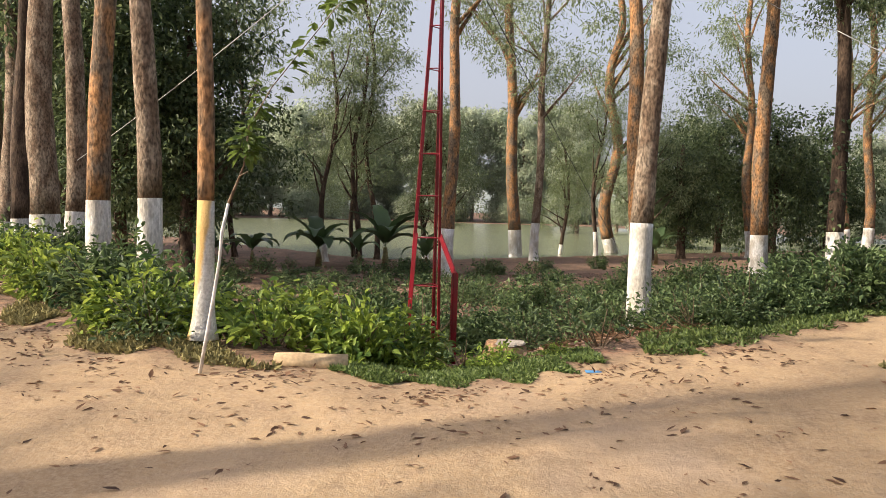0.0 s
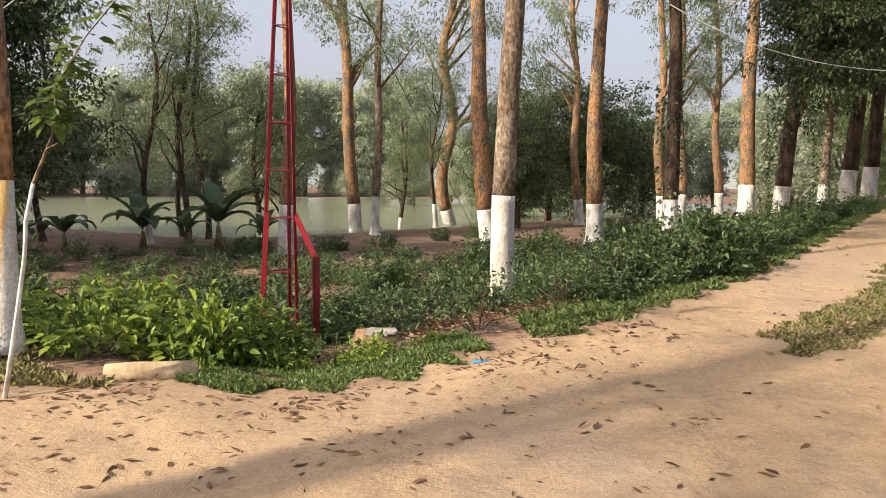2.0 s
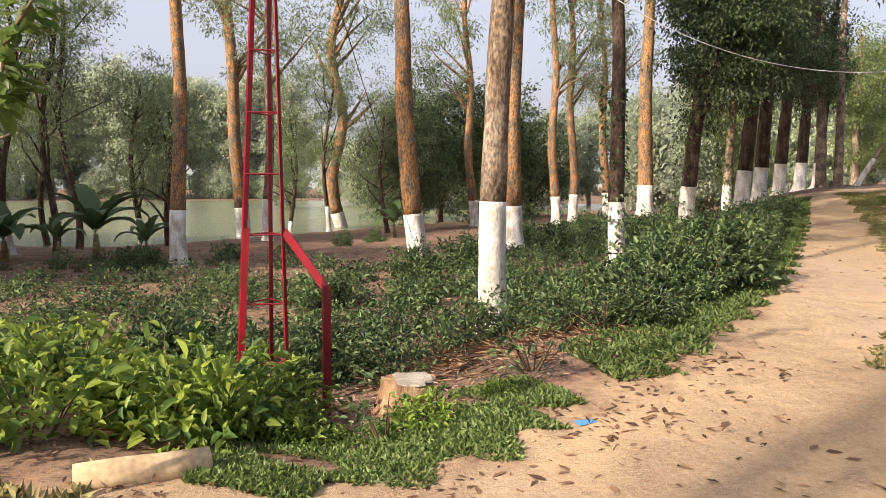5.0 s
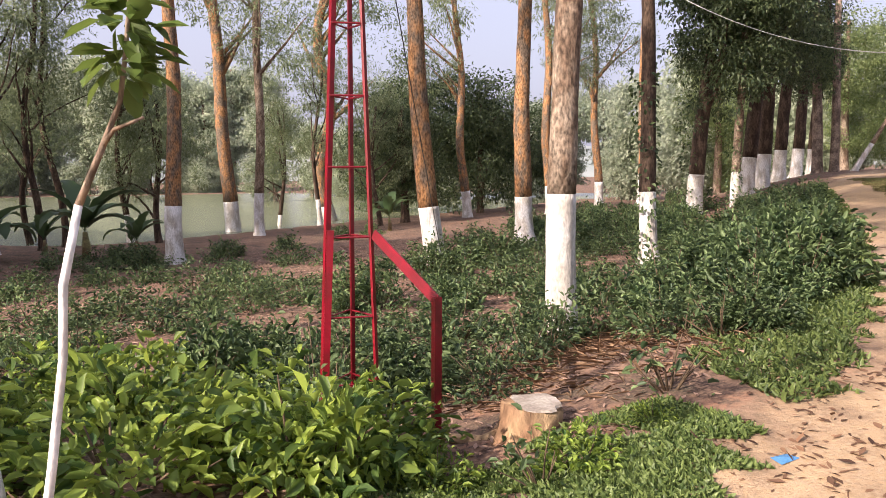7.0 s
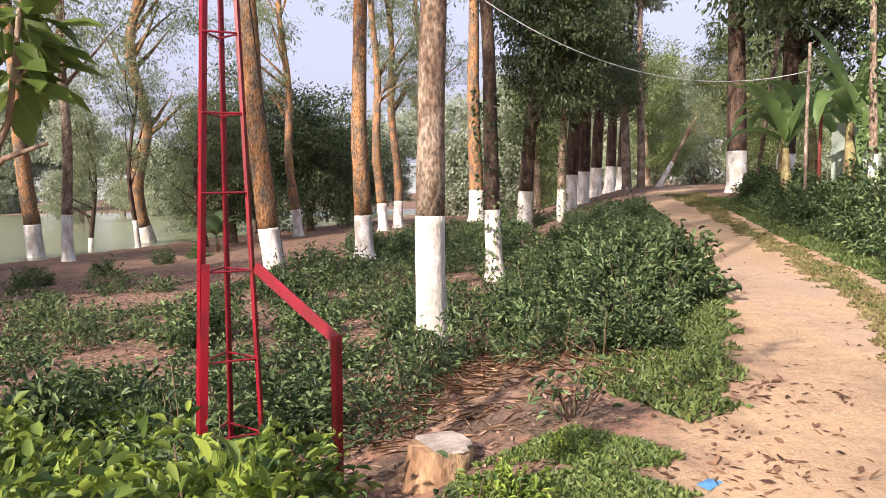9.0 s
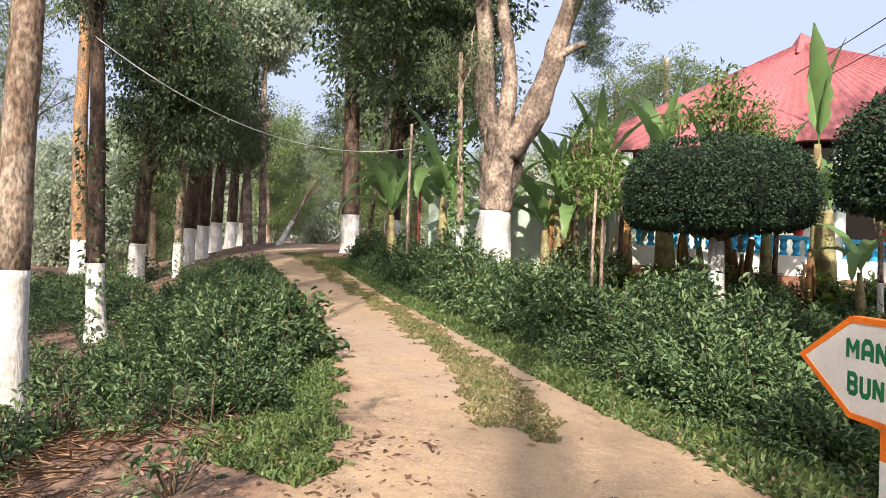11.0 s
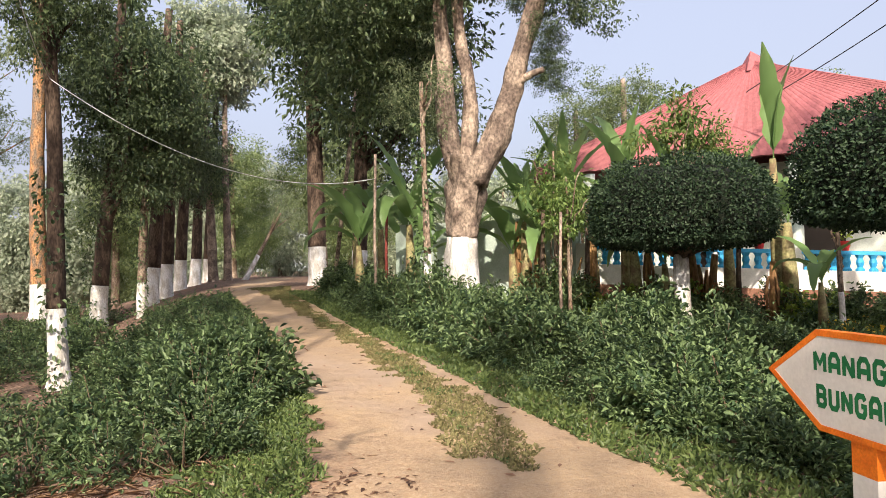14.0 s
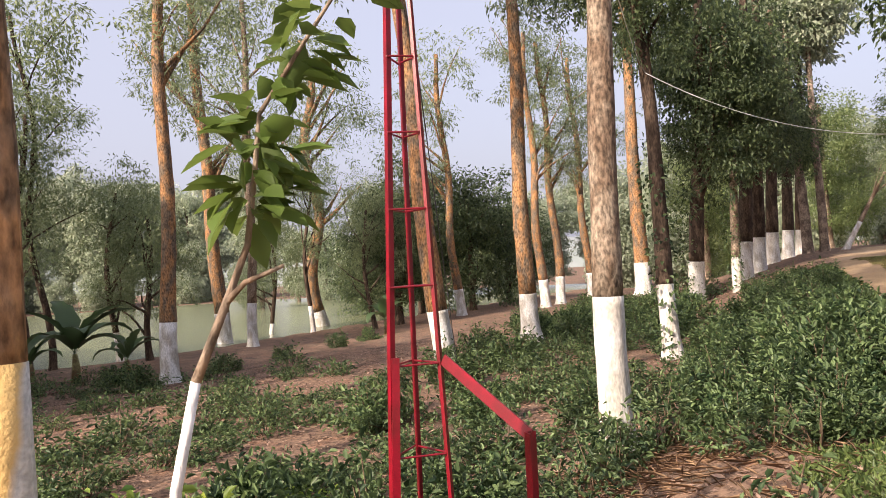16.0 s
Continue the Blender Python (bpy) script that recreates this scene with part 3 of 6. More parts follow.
# ---- right-hand side: big tree, roadside trees ----
def big_tree():
    x, y = 9.74, 10.52
    z = land1(x, y) - 0.05
    ob = thing("tree", "massive pale gnarled tree forking low above a whitewashed foot", "tree", (x, y, z))
    o = Vector((x, y, z))

    def bough(name, pts, r0, r1, mat, label="", rough=0.42, sub=5):
        pts = [Vector(p) - o for p in pts]
        fine = []
        for i in range(len(pts) - 1):
            a, b, c, d = pts[max(i - 1, 0)], pts[i], pts[i + 1], pts[min(i + 2, len(pts) - 1)]
            for k in range(sub):
                t = k / sub
                fine.append(0.5 * ((2 * b) + (c - a) * t + (2 * a - 5 * b + 4 * c - d) * t * t + (3 * b - 3 * c + d - a) * t ** 3))
        fine.append(pts[-1])
        n = len(fine) - 1
        tube_part(name, [tube(fine, [r0 + (r1 - r0) * i / n for i in range(n + 1)], 18, True, rough)], mat, ob, label)
    bough("whitewashed_foot", [(x, y, z), (x, y, z + 0.15), (x, y, z + 0.6), (9.72, 10.5, 2.4)], 0.44, 0.26, WHITEWASH, "flaking whitewash on a fluted foot")
    bough("trunk", [(9.72, 10.5, 2.4), (9.71, 10.46, 2.75), (9.68, 10.38, 3.1), (9.66, 10.28, 3.5), (9.64, 10.2, 3.9)], 0.265, 0.37, BARK_PALE, "", 0.5)
    for pts, r0, r1 in (([(9.66, 10.4, 3.3), (9.6, 10.55, 3.9), (9.52, 10.66, 4.6), (9.45, 10.66, 5.6), (9.35, 10.68, 7.2)], 0.22, 0.13),
                        ([(9.66, 10.3, 3.6), (9.62, 10.22, 4.4), (9.58, 10.18, 5.0), (9.5, 10.3, 6.0), (9.4, 10.33, 7.2)], 0.15, 0.10),
                        ([(9.66, 10.15, 3.4), (9.72, 9.76, 4.1), (9.74, 9.5, 4.8), (9.74, 9.25, 5.5), (9.74, 8.9, 6.4), (9.74, 8.6, 7.3)], 0.25, 0.14),
                        ([(9.74, 9.4, 5.1), (9.74, 9.0, 5.25), (9.74, 8.75, 5.3)], 0.08, 0.05)):
        bough("limb", pts, r0, r1, BARK_PALE)
    for dx, dy, h, s in ((0.3, 1.9, 6.2, 0.85), (0.3, 0.3, 7.6, 0.9), (0.3, -1.9, 7.5, 0.6), (1.2, 3.4, 7.0, 1.2), (0.6, 1.2, 4.6, 0.4), (0.4, -1.7, 4.6, 0.22), (-0.4, -0.6, 6.9, 0.45), (-0.5, 0.9, 6.2, 0.4), (0.2, -1.3, 6.3, 0.3), (0.3, -2.3, 6.1, 0.45), (0.2, -1.75, 5.2, 0.2), (0.1, -2.7, 6.8, 0.4)):
        cr = child("crown", rnd.choice(CROWNS["dense"]), ob)
        cr.matrix_local = Matrix.LocRotScale((dx, dy, h), Euler((0, 0, rnd.uniform(0, 6))), Vector((s, s, s)))


big_tree()
tree(15.4, 19.2, 0.30, 13, "dark tree with whitewashed foot past the bend", (0.0, 0.02), BARK_DARK, 1.3, [("dense", 0.9, -0.9, 7.4, 1.25), ("dense", 0.6, -0.7, 10, 1.35), ("dense", -0.5, 0.4, 9.6, 0.95), ("dense", 1.5, -2.2, 9, 1.4)], group=LANE)
tree(16.2, 18.2, 0.26, 12, "dark tree with whitewashed foot past the bend", (0.02, -0.02), BARK_DARK, 1.2, [("dense", 0.5, 0, 8.6, 1.6), ("dense", 1.0, -1.0, 5.5, 1.1)], group=LANE)
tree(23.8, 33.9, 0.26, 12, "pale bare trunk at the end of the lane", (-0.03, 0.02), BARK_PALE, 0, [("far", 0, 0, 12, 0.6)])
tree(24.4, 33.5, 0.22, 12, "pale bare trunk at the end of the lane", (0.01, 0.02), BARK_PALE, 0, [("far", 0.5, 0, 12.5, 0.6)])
tree(23.6, 31.4, 0.13, 3.4, "slanting trunk with whitewashed foot", (0.4, -0.35), BARK_GREY, 1.3, [("tall", 0.3, 0, 3.6, 0.5)], bend=0.03)
for x, y, h, s in ((36, 46, 10, 0.9), (33, 34.5, 9, 0.8), (27, 47, 9, 0.8), (40, 38, 11, 1.0)):
    tree(x, y, 0.3, h, "light green leafy tree closing the lane", (0, 0), BARK_GREY, 0, [("mid", 0, 0, h * 0.75, s), ("mid", 1.5, 0, h * 0.35, s * 0.8)], limbs=False)
tree(8.65, 10.55, 0.08, 4.4, "thin mottled tree with whitewashed foot beside the big tree", (0.0, 0.02), BARK_GREY, 1.35, [("wispy", 0, 0, 4.2, 0.5)], flare=1.2)

# the two trees behind the sign
r1 = tree(2.95, 2.2, 0.135, 6.5, "lichen-spotted tree with whitewashed foot behind the sign", (-0.035, 0.03), BARK_GREY, 1.5, [], base=0.2, flare=1.35, bend=0.03)


def sprig(parent, c, n, spread, size=0.11, mat=None):
    q = ball(n, spread)
    at = np.array(c) + q
    if n < 60:
        blade = leaves("leaf", np.zeros((1, 3)), np.array([[1.0, 0, 0]]), np.array([[0, 0, 1.0]]), 1.0, 0.45, mat or SUNNY_LEAF, True, 0.15, 0.1)
        for k in range(n):
            d = Vector(q[k] + rng.normal(size=3) * spread * 0.4 + np.array([0, 0, spread * 0.4])).normalized()
            w = Vector((rng.normal() * 0.4, rng.normal() * 0.4, 1.0)).cross(d).normalized()
            lf = child("leaf", blade, parent)
            lf.matrix_local = Matrix.Translation(at[k]) @ Matrix((d, w, d.cross(w))).transposed().to_4x4() @ Matrix.Scale(size * rng.uniform(0.7, 1.3), 4)
        return None
    me = leaves("crown", at, q + rng.normal(size=q.shape) * spread * 0.5 + np.array([0, 0, spread * 0.5]), np.array([0, 0, 1.0]) + rng.normal(size=q.shape) * 0.4, size * (0.7 + 0.6 * rng.random(n)), size * 0.45, mat or SUNNY_LEAF, True)
    return child("crown", me, parent)


for a, h, k in ((-0.6, 1.55, 9), (0.9, 2.0, 12), (-0.4, 1.75, 14), (-0.2, 2.15, 22), (-0.35, 2.5, 14), (2.4, 1.9, 9), (-0.6, 2.9, 14), (2.6, 3.15, 16), (0.5, 3.0, 10)):
    dx, dy = 0.19 * math.cos(a - 2.2), 0.19 * math.sin(a - 2.2)
    sprig(r1, (-0.035 * h + dx, 0.03 * h + dy, h), k, 0.13, 0.1, SHRUB_LEAF)
for dx, dy, h, n in ((-0.05, 0.45, 3.35, 190), (-0.15, 0.15, 3.6, 240), (-0.2, -0.35, 3.55, 240), (-0.1, 0.75, 3.7, 190), (-0.3, 0.1, 4.2, 350), (-0.2, -0.7, 4.0, 300)):
    sprig(r1, (dx, dy, h), n, 0.42, 0.105, TEA_LEAF)


def forked_tree():
    ob = thing("tree", "dark stout forked tree with streaky whitewashed foot", "tree", (8.25, 0.1, land1(8.25, 0.1) - 0.05))
    tube_part("whitewashed_foot", [tube([(0, 0, 0), (0, 0, 0.12), (0, 0, 0.3), (0.0, 0.02, 1.0), (0, 0.03, 2.06)], [0.55, 0.42, 0.34, 0.26, 0.235], 16, True, 0.15)], WHITEWASH, ob, "streaky whitewash with bark showing through")
    tube_part("trunk", [tube([(0, 0.03, 2.06), (0, 0.06, 2.5), (0, 0.2, 3.0), (0, 0.33, 3.5)], [0.23, 0.24, 0.25, 0.26], 14, True, 0.12)], BARK_DARK, ob)
    for pts, r0, r1_ in (([(0, 0.3, 3.3), (0, 0.55, 4.0), (0, 0.7, 4.6), (0, 0.6, 5.4), (0, 0.9, 6.8)], 0.24, 0.13), ([(0, 0.2, 3.35), (0, -0.05, 3.9), (0, -0.1, 4.3), (0, -0.5, 4.6), (0, -1.4, 5.0), (0, -2.6, 5.3)], 0.15, 0.09),
                        ([(0, 0.65, 4.5), (0, 0.2, 4.9), (0, -0.6, 5.2), (0, -1.7, 5.7)], 0.2, 0.1)):
        tube_part("limb", [tube(pts, [r0 + (r1_ - r0) * i / (len(pts) - 1) for i in range(len(pts))], 12, True, 0.12)], BARK_DARK, ob)
    for dx, dy, h, s in ((0.5, 0.9, 8.2, 0.8), (0.5, -2.6, 6.8, 0.8), (0.2, -2.6, 4.6, 0.3)):
        cr = child("crown", CROWNS["dense"][0], ob)
        cr.matrix_local = Matrix.LocRotScale((dx, dy, h), Euler((0, 0, rnd.uniform(0, 6))), Vector((s, s, s)))


forked_tree()


# ---- red steel mast by the pond ----
def angle_bar(p, q, w, t, face):
    """An L-section steel bar from p to q."""
    p, q = Vector(p), Vector(q)
    d = (q - p).normalized()
    u = (Vector(face) - d * d.dot(Vector(face))).normalized()
    v = d.cross(u)
    prof = [(0, 0), (w, 0), (w, t), (t, t), (t, w), (0, w)]
    verts = [e + u * a + v * b for e in (p, q) for a, b in prof]
    faces = [(i, (i + 1) % 6, (i + 1) % 6 + 6, i + 6) for i in range(6)] + [(0, 5, 4, 3, 2, 1), (6, 7, 8, 9, 10, 11)]
    return verts, faces


def flat_bar(p, q, w, t, side):
    p, q = Vector(p), Vector(q)
    d = (q - p).normalized()
    u = (Vector(side) - d * d.dot(Vector(side))).normalized()
    v = d.cross(u)
    verts = [e + u * a * w / 2 + v * b * t / 2 for e in (p, q) for a, b in ((-1, -1), (1, -1), (1, 1), (-1, 1))]
    return verts, [(0, 1, 5, 4), (1, 2, 6, 5), (2, 3, 7, 6), (3, 0, 4, 7), (3, 2, 1, 0), (4, 5, 6, 7)]


def mast():
    ob = thing("steel_mast", "glossy red three-legged steel lattice mast with rungs", "mast", (-1.6, 7.58, 0.1))
    o = Vector((-1.6, 7.58, 0.1))
    feet = [Vector((-1.83, 7.50, 0.02)), Vector((-1.455, 7.48, 0.02)), Vector((-1.61, 7.80, 0.02))]
    tops = [Vector((-1.545, 7.57, 5.4)), Vector((-1.535, 7.57, 5.4)), Vector((-1.55, 7.60, 5.4))]
    c = Vector((-1.6, 7.6, 0))
    for f, t in zip(feet, tops):
        out = (f - c)
        child("leg", mesh_of("leg", *angle_bar(f - o, t - o, 0.032, 0.007, (-out.x, -out.y, 0)), [RED_PAINT]), ob)
    for h in [0.29, 0.72] + [1.22 + 0.435 * i for i in range(9)]:
        k = [(f.lerp(t, (h - 0.02) / 5.38)) - o for f, t in zip(feet, tops)]
        for i in range(3):
            child("rung", mesh_of("rung", *tube([k[i], k[(i + 1) % 3]], [0.006, 0.006], 8), [RED_PAINT]), ob)
    child("sleeve", mesh_of("sleeve", *flat_bar(feet[0] + Vector((0.03, -0.01, 0.2)) - o, feet[0].lerp(tops[0], 0.232) + Vector((0.025, -0.012, 0)) - o, 0.042, 0.02, (1, 0, 0)), [RED_PAINT]), ob)
    j, b, s = Vector((-1.475, 7.48, 1.24)) - o, Vector((-1.21, 6.9, 0.90)) - o, Vector((-1.22, 6.92, 0.05)) - o
    stay = child("stay", mesh_of("stay", *flat_bar(j, b, 0.062, 0.012, (0.2, 0.1, 1)), [RED_PAINT]), ob, "bent flat-bar stay")
    child("stay_post", mesh_of("stay_post", *angle_bar(b + Vector((-0.03, 0, 0.02)), s + Vector((-0.03, 0, 0)), 0.06, 0.008, (1, 0.1, 0)), [RED_PAINT]), ob)
    child("pipe", mesh_of("pipe", *tube([Vector((-1.59, 7.58, 5.2)) - o, Vector((-1.59, 7.58, 8.0)) - o], [0.03, 0.03], 12), [RED_PAINT]), ob)
    return ob


mast()
WIRE = material("wire", (0.55, 0.55, 0.56), 0.5, vary=0.1, bump=0)
DARK_WIRE = material("dark_wire", (0.06, 0.06, 0.065), 0.5, vary=0.1, bump=0)


def wire(name, p, q, sag, r, mat, label):
    p, q = Vector(p), Vector(q)
    pts = [p.lerp(q, i / 24) - Vector((0, 0, sag * 4 * (i / 24) * (1 - i / 24))) for i in range(25)]
    return tagged(new(name, mesh_of(name, *tube(pts, [r] * 25, 6), [mat], True)), label, "cable")


# ---- sapling by the road ----
def sapling():
    o = Vector((-2.8, 5.05, land1(-2.8, 5.05)))
    ob = thing("sapling", "slender crooked sapling with pale stem and broad leaves", "sapling", o)
    pts = [(-2.80, 5.05, 0.25), (-2.75, 5.06, 0.55), (-2.71, 5.07, 0.80), (-2.67, 5.09, 1.1), (-2.66, 5.1, 1.3), (-2.61, 5.1, 1.52), (-2.54, 5.1, 1.68), (-2.49, 5.1, 1.80)]
    pts = [Vector(p) - o for p in pts]
    tube_part("stem", [tube(pts[:6], [0.015, 0.0135, 0.013, 0.0125, 0.012, 0.0115], 9, True, 0.15)], WHITEWASH, ob, "pale limewashed stem")
    arc = [(-2.49, 5.1, 1.80), (-2.47, 5.1, 1.93), (-2.45, 5.09, 2.08), (-2.37, 5.08, 2.2), (-2.26, 5.06, 2.36), (-2.02, 5.03, 2.62), (-1.76, 5.0, 2.9), (-1.6, 4.98, 3.0)]
    tube_part("upper_stem", [tube(pts[5:7] + [Vector(q) - o for q in arc], [0.0115, 0.009, 0.0075, 0.0065, 0.0055, 0.005, 0.004, 0.0035, 0.003, 0.002], 8, True, 0.1)], BARK_GREY, ob)
    tube_part("twig", [tube([pts[6], Vector((-2.50, 5.05, 1.72)) - o, Vector((-2.42, 5.02, 1.75)) - o], [0.008, 0.006, 0.004], 6)], BARK_GREY, ob)
    g = np.random.default_rng(12)
    ax = np.array(arc) - np.array(o)
    n = 185
    k = 0.55 + g.random(n) ** 1.25 * 6.44
    i = k.astype(int)
    base = ax[i] * (1 - (k - i))[:, None] + ax[i + 1] * (k - i)[:, None]
    q = g.normal(size=(n, 3)) * np.array([1, 1, 0.4])
    at = base + unit(q) * g.uniform(0.01, 0.075, (n, 1))
    blade = leaves("leaf", np.zeros((1, 3)), np.array([[1.0, 0, 0]]), np.array([[0, 0, 1.0]]), 1.0, 0.5, SAP_LEAF, True, 0.12, 0.06)
    for k in range(n):
        d = Vector(q[k] + np.array([0.2, 0, -0.25])).normalized()
        up = Vector((g.normal() * 0.35, g.normal() * 0.35, 1.0))
        y = up.cross(d).normalized()
        m = Matrix((d, y, d.cross(y))).transposed()
        lf = child("leaf", blade, ob)
        lf.matrix_local = Matrix.Translation(at[k]) @ m.to_4x4() @ Matrix.Scale(0.1 * g.uniform(0.6, 1.3), 4)


SAP_LEAF = foliage("sapling_leaf", (0.022, 0.05, 0.015), (0.15, 0.225, 0.05), 0.35)
sapling()


# ---- stump, log kerb ----
CUT_WOOD = material("cut_wood", (0.42, 0.38, 0.33), 0.9, vary=0.2, scale=8, fine=50, second=(0.30, 0.26, 0.22))
STUMP_BARK = material("stump_bark", (0.40, 0.28, 0.16), 0.95, vary=0.35, scale=4, fine=22, bump=1.0, second=(0.22, 0.13, 0.075), stretch=(1, 1, 0.4), bump_dist=0.03)
zs = land1(-0.73, 6.8) - 0.12
st = thing("tree_stump", "sawn weathered tree stump with a grey top", "stump", (-0.73, 6.8, zs))
ht = 0.30 - zs
tube_part("stump_side", [tube([(0, 0, 0), (0, 0, ht * 0.2), (0.0, 0, ht * 0.45), (0.01, 0, ht * 0.8), (0.02, 0, ht)], [0.36, 0.28, 0.21, 0.18, 0.172], 26, True, 0.4)], STUMP_BARK, st)
tube_part("cut_face", [tube([(0.02, 0, ht), (0.02, 0, ht + 0.012)], [0.169, 0.16], 26, True, 0.35)], CUT_WOOD, st, "grey sawn face", False)
for a in (3.6, 4.6, 2.6, 5.6):
    tube_part("root", [tube([(0.1 * math.cos(a), 0.1 * math.sin(a), ht * 0.35), (0.25 * math.cos(a), 0.25 * math.sin(a), ht * 0.16), (0.5 * math.cos(a), 0.5 * math.sin(a), 0.07)], [0.07, 0.05, 0.02], 9, True, 0.3)], STUMP_BARK, st)
PALE_LOG = material("pale_log", (0.52, 0.40, 0.25), 0.9, vary=0.2, scale=6, fine=30, second=(0.40, 0.29, 0.18))
lg = thing("log", "short pale log lying along the road's edge", "log", (-2.1, 5.5, land1(-2.1, 5.5)))
tube_part("log_body", [tube([(-0.27, -0.07, 0.05), (-0.1, -0.03, 0.055), (0.1, 0.02, 0.05), (0.28, 0.08, 0.05)], [0.075, 0.08, 0.078, 0.07], 14, True, 0.15)], PALE_LOG, lg)


# ---- the sign ----
SIGN_WHITE = material("sign_white", (0.72, 0.69, 0.65), 0.55, vary=0.05, scale=3, fine=40, bump=0.1, second=(0.66, 0.63, 0.59))
SIGN_ORANGE = material("sign_orange", (0.80, 0.20, 0.012), 0.5, vary=0.12, scale=8, fine=60, bump=0.2, second=(0.70, 0.15, 0.01))
SIGN_GREEN = material("sign_green", (0.012, 0.16, 0.055), 0.5, vary=0.1, bump=0)


STROKES = {
    "M": [[(0, 0), (0, 1)], [(0, 1), (0.5, 0.4), (1, 1)], [(1, 1), (1, 0)]],
    "A": [[(0, 0), (0, 0.75), (0.25, 1), (0.75, 1), (1, 0.75), (1, 0)], [(0, 0.4), (1, 0.4)]],
    "N": [[(0, 0), (0, 1)], [(0, 1), (1, 0)], [(1, 0), (1, 1)]],
    "G": [[(1, 0.8), (0.8, 1), (0.22, 1), (0, 0.8), (0, 0.2), (0.22, 0), (0.78, 0), (1, 0.2), (1, 0.5), (0.55, 0.5)]],
    "E": [[(1, 1), (0, 1), (0, 0), (1, 0)], [(0, 0.5), (0.8, 0.5)]],
    "R": [[(0, 0), (0, 1), (0.75, 1), (1, 0.84), (1, 0.6), (0.75, 0.45), (0, 0.45)], [(0.45, 0.45), (1, 0)]],
    "B": [[(0, 0), (0, 1), (0.7, 1), (0.95, 0.86), (0.95, 0.66), (0.75, 0.52), (0, 0.52)], [(0.72, 0.52), (1, 0.38), (1, 0.14), (0.78, 0), (0, 0)]],
    "U": [[(0, 1), (0, 0.2), (0.22, 0), (0.78, 0), (1, 0.2), (1, 1)]],
    "L": [[(0, 1), (0, 0), (1, 0)]],
    "O": [[(0.5, 1), (0.22, 1), (0, 0.8), (0, 0.2), (0.22, 0), (0.78, 0), (1, 0.2), (1, 0.8), (0.78, 1), (0.5, 1)]],
    "W": [[(0, 1), (0, 0.2), (0.16, 0), (0.34, 0), (0.5, 0.2), (0.66, 0), (0.84, 0), (1, 0.2), (1, 1)], [(0.5, 0.15), (0.5, 0.75)]],
}
LET = (0.49, 1.345, 0.332, 0.505, 1.39, 0.135)     # start, end and foot of the two lines, from the tip and the board's lower edge
LET_H = 0.132


def ribbon(pts, width):
    """A flat brush stroke along pts with mitred bends: corners and quads."""
    pts = [Vector((*p, 0)) for p in pts]
    verts = []
    for i, p in enumerate(pts):
        d0 = (p - pts[i - 1]).normalized() if i else None
        d1 = (pts[i + 1] - p).normalized() if i + 1 < len(pts) else None
        d0, d1 = d0 or d1, d1 or d0
        n0, n1 = Vector((-d0.y, d0.x, 0)), Vector((-d1.y, d1.x, 0))
        m = n0 + n1
        m = m.normalized() / max(0.8, m.normalized().dot(n0)) if m.length > 0.05 else n0
        verts += [tuple((p + m * width / 2).xy), tuple((p - m * width / 2).xy)]
    return verts, [(2 * i, 2 * i + 1, 2 * i + 3, 2 * i + 2) for i in range(len(pts) - 1)]


